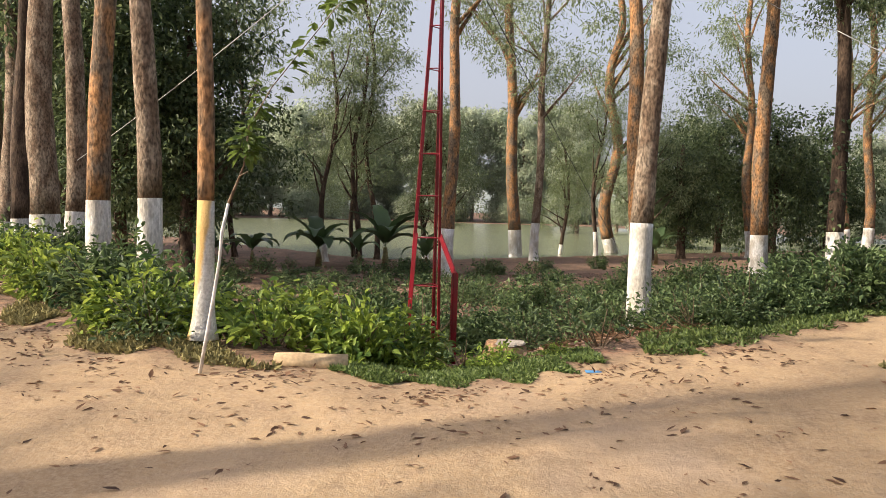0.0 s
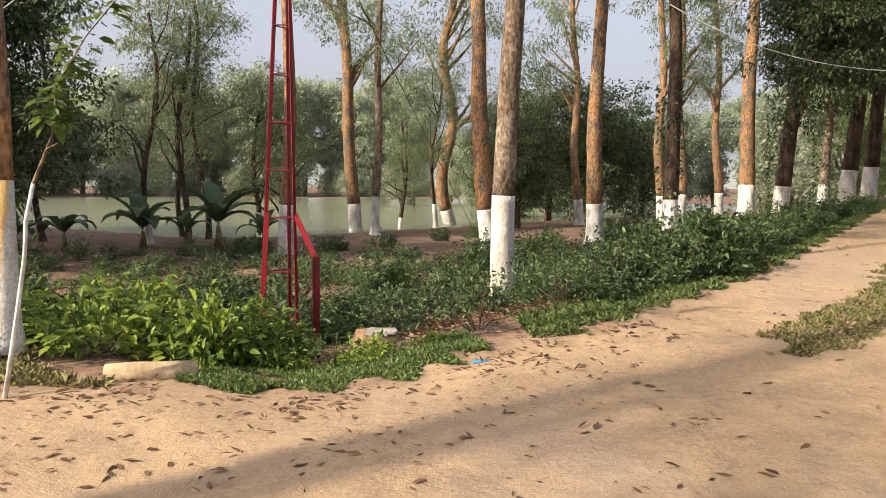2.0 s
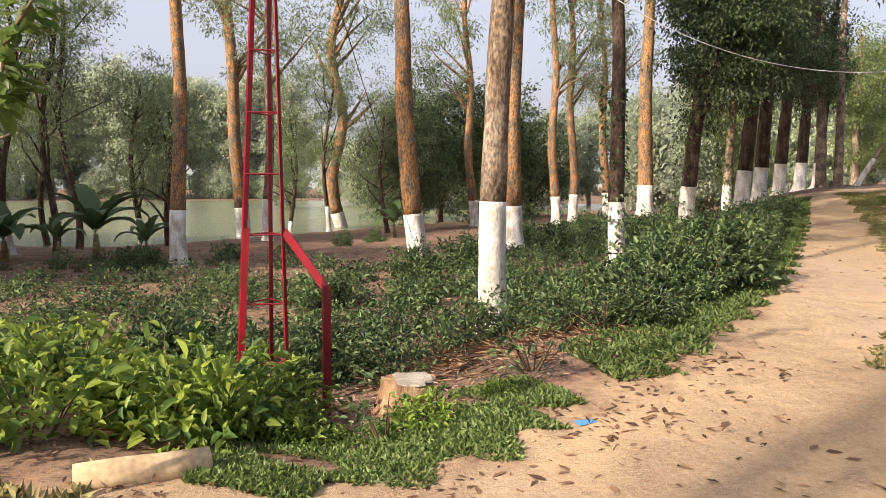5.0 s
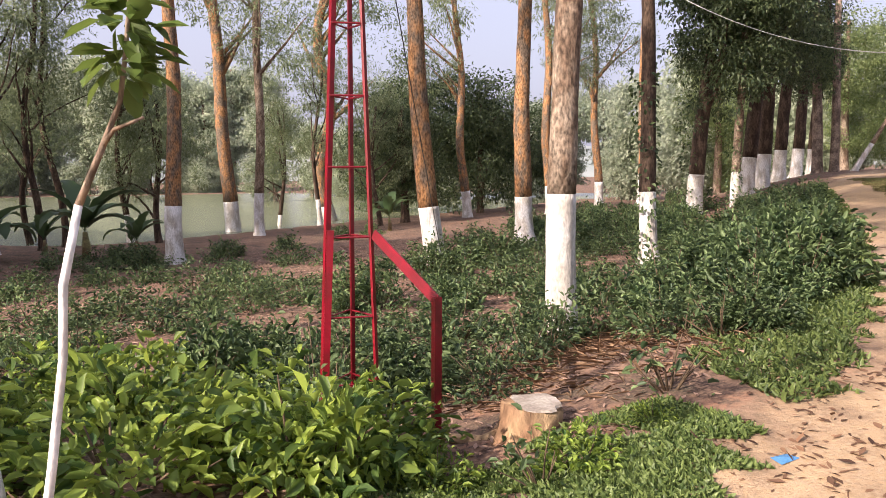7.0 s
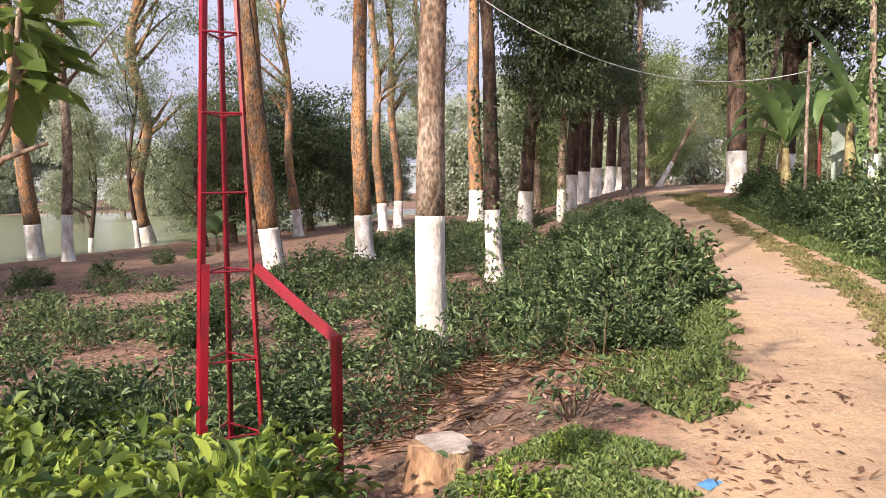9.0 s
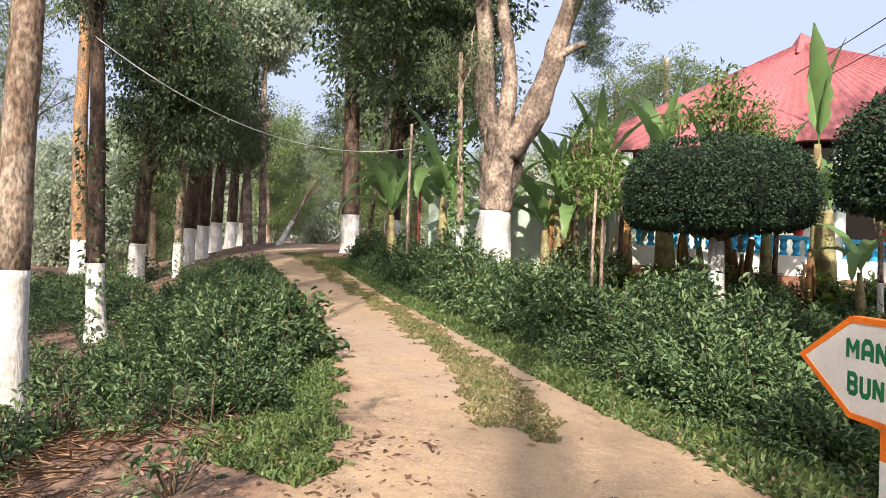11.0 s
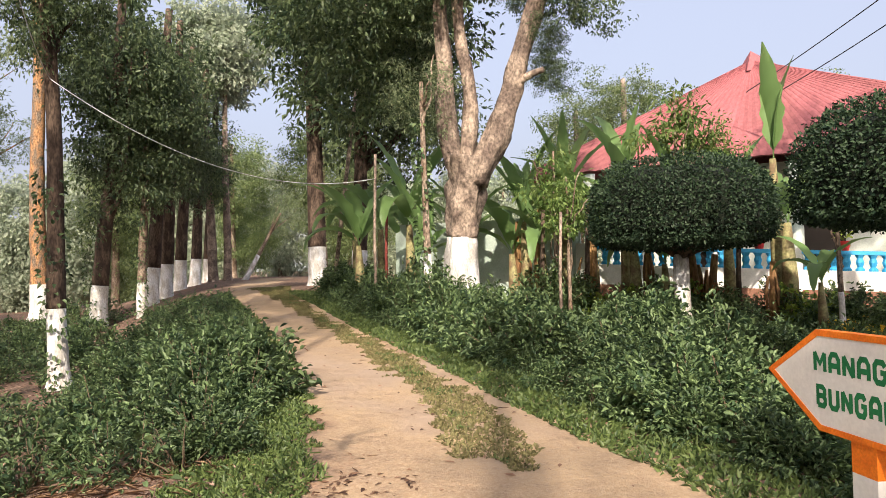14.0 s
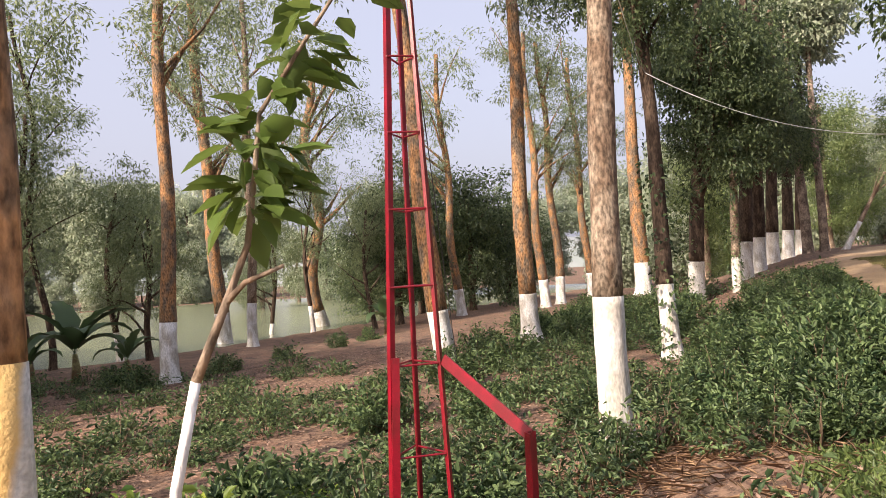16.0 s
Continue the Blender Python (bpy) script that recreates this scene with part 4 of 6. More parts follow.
def sign():
    # board frame: s along the board from the tip towards the square end, z up
    tip, end = Vector((2.96, 4.12, 0)), Vector((1.821, 3.207, 0))
    s, out = (end - tip).normalized(), None
    out = Vector((s.y, -s.x, 0))
    if out.dot(Vector((-2.3, 3.3, 0)) - end) < 0:
        out = -out
    ang = math.degrees(math.atan2(s.y, s.x))
    ob = thing("road_sign", "arrow-shaped white sign with orange rim and green lettering", "sign", (2.42, 3.69, land1(2.42, 3.69)), ang)
    zb = -land1(2.42, 3.69)
    m = Vector((2.42, 3.69, 0))
    L = (end - tip).length
    x0, x1, xn = (tip - m).dot(s), (end - m).dot(s), (tip - m).dot(s) + 0.52
    zt, zl, zm = 1.337 + zb, 0.755 + zb, 1.05 + zb
    sgn = 1 if out.dot(Vector((-s.y, s.x, 0))) > 0 else -1          # local y towards the reader

    def plate(name, pts, y0, y1, mat, hole=None, label=""):
        n = len(pts)
        verts = [(a, y * sgn, b) for y in (y0, y1) for a, b in pts]
        if hole is None:
            faces = [tuple(range(n)), tuple(range(2 * n - 1, n - 1, -1))] + [(i, i + n, (i + 1) % n + n, (i + 1) % n) for i in range(n)]
        else:
            verts += [(a, y * sgn, b) for y in (y0, y1) for a, b in hole]
            faces = []
            for i in range(n):
                j = (i + 1) % n
                faces += [(i, j, j + n, i + n), (i + 2 * n, j + 2 * n, j + 3 * n, i + 3 * n), (i, j, j + 2 * n, i + 2 * n), (i + n, j + n, j + 3 * n, i + 3 * n)]
        me = mesh_of(name, verts, faces, [mat])
        b = bmesh.new()
        b.from_mesh(me)
        bmesh.ops.recalc_face_normals(b, faces=b.faces)
        b.to_mesh(me)
        b.free()
        return child(name, me, ob, label)
    outer = [(x0, zm), (xn, zt), (x1, zt), (x1, zl), (xn, zl)]
    inner = [(x0 + 0.07, zm), (xn + 0.015, zt - 0.035), (x1 - 0.035, zt - 0.035), (x1 - 0.035, zl + 0.035), (xn + 0.015, zl + 0.035)]
    plate("rim", outer, -0.026, 0.045, SIGN_ORANGE, inner, "orange painted rim")
    plate("panel", inner, -0.02, 0.041, SIGN_WHITE, None, "white panel")
    for body, c0, c1, base in (("MANAGER", LET[0], LET[1], LET[2]), ("BUNGALOW", LET[3], LET[4], LET[5])):
        n = len(body)
        weight = [1.15 if q in "MW" else 0.85 if q == "L" else 1.0 for q in body]
        unit_w = (c1 - c0) / (sum(weight) + 0.2 * (n - 1))
        x = c0
        for q, wt in zip(body, weight):
            w = unit_w * wt
            verts, faces = [], []
            for k, stroke in enumerate(STROKES[q]):
                v, f = ribbon([(x0 + x + a * (w - 0.026) + 0.013, zl + base + b * (LET_H - 0.026) + 0.013) for a, b in stroke], 0.031)
                faces += [tuple(i + len(verts) for i in g_) for g_ in f]
                verts += [(a, (0.0422 + 0.0005 * k) * sgn, b) for a, b in v]
            child("letter", mesh_of("letter", verts, faces, [SIGN_GREEN]), ob, "green painted capital letter")
            x += w + 0.2 * unit_w
    dot = tube([(x1 - 0.056, 0.041 * sgn, zl + 0.12), (x1 - 0.056, 0.0425 * sgn, zl + 0.12)], [0.011, 0.011], 12)
    child("full_stop", mesh_of("full_stop", *dot, [SIGN_GREEN]), ob)
    for nm, a, b, mt in (("post_top", zl - 0.17, zl - 0.002, SIGN_ORANGE), ("post", -0.05, zl - 0.17, SIGN_WHITE)):
        child(nm, mesh_of(nm, *flat_bar((0.2, 0, a), (0.2, 0, b), 0.2, 0.07, (1, 0, 0)), [mt]), ob)


sign()


# ---- bungalow ----
ROOF_RED = material("red_roof", (0.37, 0.125, 0.135), 0.6, vary=0.15, scale=0.8, fine=14, bump=0.1, second=(0.29, 0.10, 0.105))
PALE_WALL = material("pale_wall", (0.58, 0.62, 0.57), 0.85, vary=0.08, scale=1.5, fine=30, bump=0.15, second=(0.60, 0.66, 0.61))
WHITE_WALL = material("white_wall", (0.76, 0.75, 0.72), 0.85, vary=0.08, scale=2, fine=30, bump=0.15, second=(0.66, 0.64, 0.60))
PLINTH = material("plinth", (0.26, 0.13, 0.085), 0.85, vary=0.2, scale=3, fine=30)
SKY_BLUE = material("blue_paint", (0.05, 0.36, 0.66), 0.5, vary=0.1, scale=5, fine=50, bump=0.1)
DARK_DOOR = material("dark_door", (0.05, 0.04, 0.035), 0.6, vary=0.2)
POT_RED = material("red_pot", (0.55, 0.04, 0.04), 0.5, vary=0.1)
CLOTH = material("shade_cloth", (0.40, 0.47, 0.36), 0.8, vary=0.15, scale=1.2, fine=20, second=(0.31, 0.39, 0.27))


MINT = material("mint_wall", (0.46, 0.53, 0.47), 0.85, vary=0.1, scale=1.5, fine=30, bump=0.15, second=(0.38, 0.46, 0.40))


def box(lo, hi):
    (a, b, c), (d, e, f) = lo, hi
    v = [(x, y, z) for x in (a, d) for y in (b, e) for z in (c, f)]
    return v, [(0, 1, 3, 2), (4, 6, 7, 5), (0, 4, 5, 1), (2, 3, 7, 6), (0, 2, 6, 4), (1, 5, 7, 3)]


def slab(p, q, z0, z1, depth, z0b=None, z1b=None):
    """An upright slab from p to q on plan, its thickness to the left of p->q."""
    p, q = Vector((*p, 0)), Vector((*q, 0))
    n = Vector((-(q - p).y, (q - p).x, 0)).normalized() * depth
    zz = ((z0, z1), (z0 if z0b is None else z0b, z1 if z1b is None else z1b))
    v = [e + o + Vector((0, 0, z)) for e, zs in ((p, zz[0]), (q, zz[1])) for o in (Vector(), n) for z in zs]
    return v, [(0, 1, 3, 2), (4, 6, 7, 5), (0, 4, 5, 1), (2, 3, 7, 6), (0, 2, 6, 4), (1, 5, 7, 3)]


def sheet_roof(name, parent, corners, n, lift=0.018, mat=None):
    """One sloping roof face of corrugated sheet with ribs; corners: eave a, eave b, top b, top a."""
    a, b, c, d = (Vector(k) for k in corners)
    nor = (b - a).cross(d - a).normalized()
    if nor.z < 0:
        nor = -nor
    verts, faces = [], []
    for i in range(n * 2 + 1):
        t = i / (n * 2)
        off = nor * (lift if i % 2 else 0)
        e, f = a.lerp(b, t), d.lerp(c, t)
        verts += [e + off, f + off, e + off - nor * 0.05, f + off - nor * 0.05]
    for i in range(n * 2):
        k = 4 * i
        faces += [(k, k + 4, k + 5, k + 1), (k + 2, k + 3, k + 7, k + 6), (k, k + 2, k + 6, k + 4), (k + 1, k + 5, k + 7, k + 3)]
    return child(name, mesh_of(name, verts, faces, [mat or ROOF_RED]), parent)


def bungalow():
    ob = thing("bungalow", "pale single-storey bungalow with a red hipped sheet roof and blue balustrade", "house", (18, 5, 0))
    o = Vector((18, 5, 0))
    L = lambda *p: Vector(p) - o
    # hipped main roof
    A, B, C, D = L(15.3, 12.1, 4.2), L(15.4, -0.2, 4.15), L(26, -0.2, 4.15), L(26, 12.1, 4.2)
    # front faces
    sheet_roof("roof_face", ob, (A, B, L(17.0, 6.5, 6.75), L(17.0, 6.5, 6.75)), 40)
    sheet_roof("roof_face", ob, (D, A, L(17.0, 6.5, 6.75), L(22, 5.5, 6.75)), 40)
    sheet_roof("roof_face", ob, (B, C, L(22, 5.5, 6.75), L(17.0, 6.5, 6.75)), 40)
    sheet_roof("roof_face", ob, (C, D, L(22, 5.5, 6.75), L(22, 5.5, 6.75)), 30)
    child("ridge_vent", mesh_of("ridge_vent", [L(16.7, 6.55, 6.45), L(17.3, 6.9, 6.55), L(17.3, 6.05, 6.55), L(16.95, 6.5, 6.98), L(21.5, 5.55, 6.98), L(21.5, 6.2, 6.6), L(21.5, 5.0, 6.6)], [(0, 3, 1), (0, 2, 3), (1, 3, 4, 5), (2, 6, 4, 3), (0, 1, 5, 6, 2), (4, 6, 5)], [ROOF_RED]), ob)
    # walls with door and window openings behind the verandah
    yw = [9.9, 8.6, 7.6, 5.6, 4.6, 3.0, 2.0, 0.8]
    for i in range(0, len(yw) - 1):
        solid = i % 2 == 0
        if solid:
            child("wall", mesh_of("wall", *box((16.9 - 18, yw[i + 1] - 5, 0.4), (17.1 - 18, yw[i] - 5, 4.2)), [PALE_WALL]), ob)
        else:
            child("wall", mesh_of("wall", *box((16.9 - 18, yw[i + 1] - 5, 3.2), (17.1 - 18, yw[i] - 5, 4.2)), [PALE_WALL]), ob)
            child("door", mesh_of("door", *box((17.0 - 18, yw[i + 1] - 5 + 0.02, 0.9), (17.05 - 18, yw[i] - 5 - 0.02, 3.2)), [DARK_DOOR]), ob)
    child("wall", mesh_of("wall", *box((16.9 - 18, 9.9 - 5, 0.4), (25 - 18, 10.1 - 5, 4.2)), [PALE_WALL]), ob)
    child("wall", mesh_of("wall", *box((16.9 - 18, 0.6 - 5, 0.4), (25 - 18, 0.8 - 5, 4.2)), [PALE_WALL]), ob)
    child("wall", mesh_of("wall", *box((24.8 - 18, 0.8 - 5, 0.4), (25 - 18, 9.9 - 5, 4.2)), [PALE_WALL]), ob)
    child("verandah_floor", mesh_of("verandah_floor", *box((15.6 - 18, 0.6 - 5, 0.4), (16.9 - 18, 9.9 - 5, 1.05)), [PLINTH]), ob)
    # parapet stepping down the slope, with balusters
    P, Q = Vector((13.5, 9.6, 0)), Vector((16.6, -0.2, 0))
    zt0, zt1 = 2.29, 1.74
    child("parapet", mesh_of("parapet", *slab((P.x - 18, P.y - 5), (Q.x - 18, Q.y - 5), 1.42, zt0 - 0.42, 0.2, 0.95, zt1 - 0.42), [WHITE_WALL]), ob, "whitewashed low wall")
    child("plinth_band", mesh_of("plinth_band", *slab((P.x - 18 - 0.02, P.y - 5), (Q.x - 18 - 0.02, Q.y - 5), 0.2, 1.42, 0.24, 0.1, 0.95), [PLINTH]), ob, "red-brown plinth")
    d = (Q - P)
    n = d.length
    u = d.normalized()
    side = Vector((-u.y, u.x, 0))
    child("rail", mesh_of("rail", *slab((P.x - 18, P.y - 5), (Q.x - 18, Q.y - 5), zt0 - 0.08, zt0, 0.22, zt1 - 0.08, zt1), [SKY_BLUE]), ob, "sky-blue rail")
    k = int(n / 0.24)
    for i in range(k + 1):
        t = i / k
        c = P.lerp(Q, t) + side * 0.1 - o
        z = zt0 + (zt1 - zt0) * t - 0.08
        pier = i % 9 == 0
        if pier:
            child("pier", mesh_of("pier", *box((c.x - 0.13, c.y - 0.13, z - 0.9), (c.x + 0.13, c.y + 0.13, z + 0.12)), [WHITE_WALL]), ob)
            if i % 18 == 0:
                child("column", mesh_of("column", *tube([(c.x + 0.5, c.y, z - 0.9), (c.x + 0.5, c.y, 3.95)], [0.14, 0.13], 14), [PALE_WALL], True), ob)
        else:
            zs = [z - 0.34, z - 0.30, z - 0.25, z - 0.16, z - 0.07, z]
            child("baluster", mesh_of("baluster", *tube([(c.x, c.y, q) for q in zs], [0.095, 0.095, 0.055, 0.085, 0.06, 0.1], 8), [SKY_BLUE], False), ob)
    # right wing
    E = [L(18.9, 0.9, 3.45), L(17.0, -2.0, 3.4), L(20.5, -4.6, 3.4), L(24, -1.5, 3.45)]
    r1_, r2_ = L(19.9, 0.4, 5.1), L(19.2, -1.6, 4.95)
    sheet_roof("wing_roof", ob, (E[0], E[1], r2_, r1_), 18)
    sheet_roof("wing_roof", ob, (E[1], E[2], r2_, r2_), 18)
    sheet_roof("wing_roof", ob, (E[2], E[3], r1_, r2_), 18)
    sheet_roof("porch_roof", ob, (L(16.6, -2.6, 3.15), L(17.0, -6.5, 2.85), L(19.5, -6.0, 3.9), L(19.2, -2.6, 3.95)), 18)
    for x, y in ((17.35, -1.75), (17.5, -0.9), (17.3, -4.2)):
        child("column", mesh_of("column", *tube([(x - 18, y - 5, 0.5), (x - 18, y - 5, 3.35)], [0.17, 0.16], 16), [PALE_WALL], True), ob)
    child("wall", mesh_of("wall", *box((19.4 - 18, -5.5 - 5, 0.3), (19.6 - 18, 0.6 - 5, 3.6)), [PALE_WALL]), ob)
    # boundary wall of the yard, pale green
    child("yard_wall", mesh_of("yard_wall", *slab((12.7 - 18, 14.2 - 5), (13.6 - 18, 9.7 - 5), 0.6, 2.95, 0.15), [MINT]), ob, "pale green yard wall")
    return ob


bungalow()
for t_, dx in ((0.17, 0.1), (0.36, 0.1), (0.52, 0.1), (0.68, 0.1), (0.83, 0.1), (0.93, 0.1)):
    p = Vector((13.5, 9.6, 0)).lerp(Vector((16.6, -0.2, 0)), t_)
    z = 2.29 - 0.55 * t_ + 0.002
    pot = thing("flower_pot", "small red plastic flower pot on the balustrade", "flower pot", (p.x + 0.1, p.y + 0.03, z), group="pots on the balustrade")
    tube_part("pot", [tube([(0, 0, 0), (0, 0, 0.16), (0, 0, 0.16), (0, 0, 0.2)], [0.085, 0.12, 0.14, 0.14], 14)], POT_RED, pot, "", False)
    sprig(pot, (0, 0, 0.26), 14, 0.12, 0.15)


def draped_cloth(name, p, q, z_top, drop, place_label):
    p, q = Vector(p), Vector(q)
    nu, nv = 16, 12
    verts = []
    for j in range(nv + 1):
        for i in range(nu + 1):
            s, t = i / nu, j / nv
            b = p.lerp(q, s)
            n = Vector((-(q - p).y, (q - p).x, 0)).normalized()
            verts.append(b + Vector((0, 0, z_top - drop * t - 0.25 * math.sin(math.pi * s) * (1 - t * 0.6))) + n * (0.12 * math.sin(s * 14 + t * 2) * t + 0.25 * t))
    faces = [(j * (nu + 1) + i, j * (nu + 1) + i + 1, (j + 1) * (nu + 1) + i + 1, (j + 1) * (nu + 1) + i) for j in range(nv) for i in range(nu)]
    ob = new(name, mesh_of(name, verts, faces, [CLOTH], True))
    sol = ob.modifiers.new("thickness", "SOLIDIFY")
    sol.thickness = 0.006
    return tagged(ob, place_label, "shade cloth")


draped_cloth("shade_cloth", (11.5, 1.75, 0), (11.6, 0.8, 0), 2.5, 1.2, "pale green shade cloth hung over garden plants")
draped_cloth("shade_cloth", (11.75, 0.25, 0), (11.9, -0.45, 0), 1.75, 0.7, "pale green shade cloth hung over garden plants")


# ---- power mast in the yard ----
def yard_mast():
    o = Vector((17.05, 3.3, land1(17.05, 3.3)))
    ob = thing("power_pole", "red two-legged power pole with insulators and lamp", "pole", o)
    top = Vector((0.0, -0.25, 9.05 - o.z))
    mid = Vector((0.0, -0.2, 7.35 - o.z))
    child("leg", mesh_of("leg", *flat_bar((0, 0.42, 0), mid, 0.16, 0.1, (0, 1, 0)), [RED_PAINT]), ob)
    child("leg", mesh_of("leg", *flat_bar((0, -0.28, 0), mid + Vector((0, -0.06, 0)), 0.08, 0.08, (0, 1, 0)), [RED_PAINT]), ob)
    child("pipe", mesh_of("pipe", *tube([mid - Vector((0, 0, 0.3)), top], [0.055, 0.05], 12), [RED_PAINT], True), ob)
    child("crossarm", mesh_of("crossarm", *flat_bar(mid + Vector((0, 0.6, 0.55)), mid + Vector((0, -0.2, 0.3)), 0.05, 0.05, (0, 0, 1)), [WIRE]), ob, "grey crossarm")
    for k, c in enumerate(((0, 0.6, 0.6), (0, 0.35, 0.52), (0, 0.0, 0.4), (0, -0.1, 0.2))):
        p = mid + Vector(c)
        child("insulator", mesh_of("insulator", *tube([p, p + Vector((0, 0, 0.05)), p + Vector((0, 0, 0.08)), p + Vector((0, 0, 0.14))], [0.03, 0.06, 0.035, 0.05], 10), [WHITE_WALL], True), ob)
    p = mid + Vector((0, -0.3, 0.5))
    child("lamp", mesh_of("lamp", *tube([p, p + Vector((-0.05, -0.12, -0.02)), p + Vector((-0.1, -0.22, -0.05))], [0.06, 0.14, 0.10], 14), [WIRE], True), ob, "dull metal lamp head")
    return o + mid


MID = yard_mast()
CABLE = "thin dark power cable"
wire("cable", MID + Vector((0, 0.5, 0.6)), (7.15, 3.95, 7.3), 0.15, 0.009, DARK_WIRE, CABLE)
wire("cable", MID + Vector((0, 0.3, 0.55)), (7.3, 3.6, 7.2), 0.2, 0.009, DARK_WIRE, CABLE)
wire("cable", (15.0, 6.3, 5.55), (9.4, 0.9, 7.1), 0.1, 0.01, DARK_WIRE, CABLE)
wire("cable", (15.0, 6.0, 5.3), (9.5, 0.8, 6.7), 0.15, 0.01, DARK_WIRE, CABLE)
wire("cable", MID + Vector((0, -0.1, 0.3)), (18.6, -2.2, 6.4), 0.25, 0.009, DARK_WIRE, "thin service cable from the power pole")
wire("cable", MID + Vector((0, -0.2, 0.0)), (18.4, 0.2, 5.3), 0.3, 0.009, DARK_WIRE, "thin service cable to the bungalow")


# ---- clipped umbrella bushes ----
def topiary(x, y, cz, rx, rz, label, stem_r=0.09, lean=0.0, seed=1):
    z0 = land1(x, y) - 0.03
    ob = thing("topiary", label, "topiary", (x, y, z0), group="clipped umbrella trees")
    g = np.random.default_rng(seed)
    c = cz - z0
    hs = [0, 0.5, 1.0, max(1.2, c - rz * 0.75)]
    tube_part("stem", [tube([(0, lean * (hs[-1] - h), h) for h in hs], [stem_r * 1.15, stem_r, stem_r * 0.95, stem_r * 0.9], 12, True, 0.1)], WHITEWASH, ob, "whitewashed stem")
    for k in range(7):
        a = k * 0.9 + seed
        tube_part("branch", [limb((0, 0, hs[-1] - 0.05), (rx * 0.6 * math.cos(a), rx * 0.6 * math.sin(a), c - rz * 0.35), stem_r * 0.5, 0.015, 0.1, 5, 6)], BARK_DARK, ob)
    n = 21000
    v = unit(g.normal(size=(n, 3)))
    flat = np.where(v[:, 2:] < -0.45, -0.45 + (v[:, 2:] + 0.45) * 0.35, v[:, 2:])
    wide = (1 - np.abs(v[:, 2:]) ** 2.7) ** (1 / 2.7) / np.maximum(np.sqrt(1 - v[:, 2:] ** 2), 1e-3)
    v = np.concatenate([v[:, :2] * wide, flat], 1)
    bumps = 1 + 0.05 * np.sin(v[:, :1] * 9 + seed) * np.sin(v[:, 1:2] * 8) + 0.03 * g.normal(size=(n, 1))
    r = np.where(g.random((n, 1)) < 0.8, 1.0, 0.75 + 0.25 * g.random((n, 1))) * bumps
    at = v * r * np.array([rx, rx, rz]) + np.array([0, 0, c])
    way = v + g.normal(size=v.shape) * 0.7
    child("crown", leaves("crown", at, way, v + g.normal(size=v.shape) * 0.5, 0.056 * g.uniform(0.7, 1.3, n), 0.036, TOPIARY_LEAF), ob, "tight dome of small dark leaves")
    # near-black closed shell just under the leaves, filling the dome
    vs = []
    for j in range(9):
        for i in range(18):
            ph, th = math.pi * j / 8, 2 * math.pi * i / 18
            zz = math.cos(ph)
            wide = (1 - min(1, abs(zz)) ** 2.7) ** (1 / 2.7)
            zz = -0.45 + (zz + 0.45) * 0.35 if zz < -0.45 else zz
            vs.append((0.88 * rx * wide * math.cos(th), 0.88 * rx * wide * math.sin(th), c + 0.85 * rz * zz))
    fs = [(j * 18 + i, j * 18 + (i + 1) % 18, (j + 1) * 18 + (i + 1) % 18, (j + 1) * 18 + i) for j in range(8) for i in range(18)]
    child("dark_core", mesh_of("dark_core", vs, fs, [DARK_CORE]), ob)


DARK_CORE = material("dark_core", (0.012, 0.018, 0.010), 1.0, vary=0.4, scale=6, fine=40)
topiary(10.1, 6.55, 2.62, 1.44, 0.9, "clipped dark green umbrella bush on a pale stem", 0.13, 0.0, 1)
topiary(8.0, 3.15, 2.74, 1.37, 0.93, "larger clipped dark green umbrella bush on a whitewashed stem", 0.11, 0.0, 2)


# ---- banana plants ----
def banana(x, y, h, n, size, seed, label="banana plant with broad arching leaves", leaf_mat=BANANA_LEAF, z=None, arch=(0.3, 1.35), broad=(0.12, 0.17)):
    g = random.Random(seed)
    ob = thing("banana_plant", label, "banana plant", (x, y, land1(x, y) - 0.03 if z is None else z), group="banana plants")
    tube_part("stem", [tube([(0, 0, 0), (0.02, 0, h * 0.5), (0, 0.02, h)], [0.1 * size + 0.02, 0.08 * size + 0.02, 0.05 * size], 10, True, 0.1)], BANANA_STEM, ob)
    for k in range(n):
        a = k * 2.4 + g.uniform(-0.4, 0.4)
        tilt = g.uniform(*arch)
        ln = size * g.uniform(1.4, 2.0)
        wd = size * g.uniform(*broad)
        d = Vector((math.cos(a), math.sin(a), 0))
        m = 12
        p, ang = Vector((0, 0, h)), math.pi / 2 - tilt * 0.6
        verts, faces = [], []
        side = Vector((-d.y, d.x, 0))
        for i in range(m + 1):
            t = i / m
            w = wd * (math.sin(math.pi * min(1, 0.06 + t * 0.94)) ** 0.85) * (0 if t < 0.12 else 1) + 0.012
            w *= 1 + 0.18 * math.sin(i * 2.7 + k)
            up = Vector((0, 0, 1)) * math.cos(ang) - d * math.sin(ang)
            verts += [p - side * w + up * w * 0.35, p, p + side * w + up * w * 0.35]
            p = p + (d * math.cos(ang) + Vector((0, 0, 1)) * math.sin(ang)) * ln / m
            ang -= tilt * 2.2 / m * (0.5 + t)
        for i in range(m):
            b = 3 * i
            faces += [(b, b + 1, b + 4, b + 3), (b + 1, b + 2, b + 5, b + 4)]
        child("leaf", mesh_of("leaf", verts, faces, [leaf_mat], True), ob)
    return ob


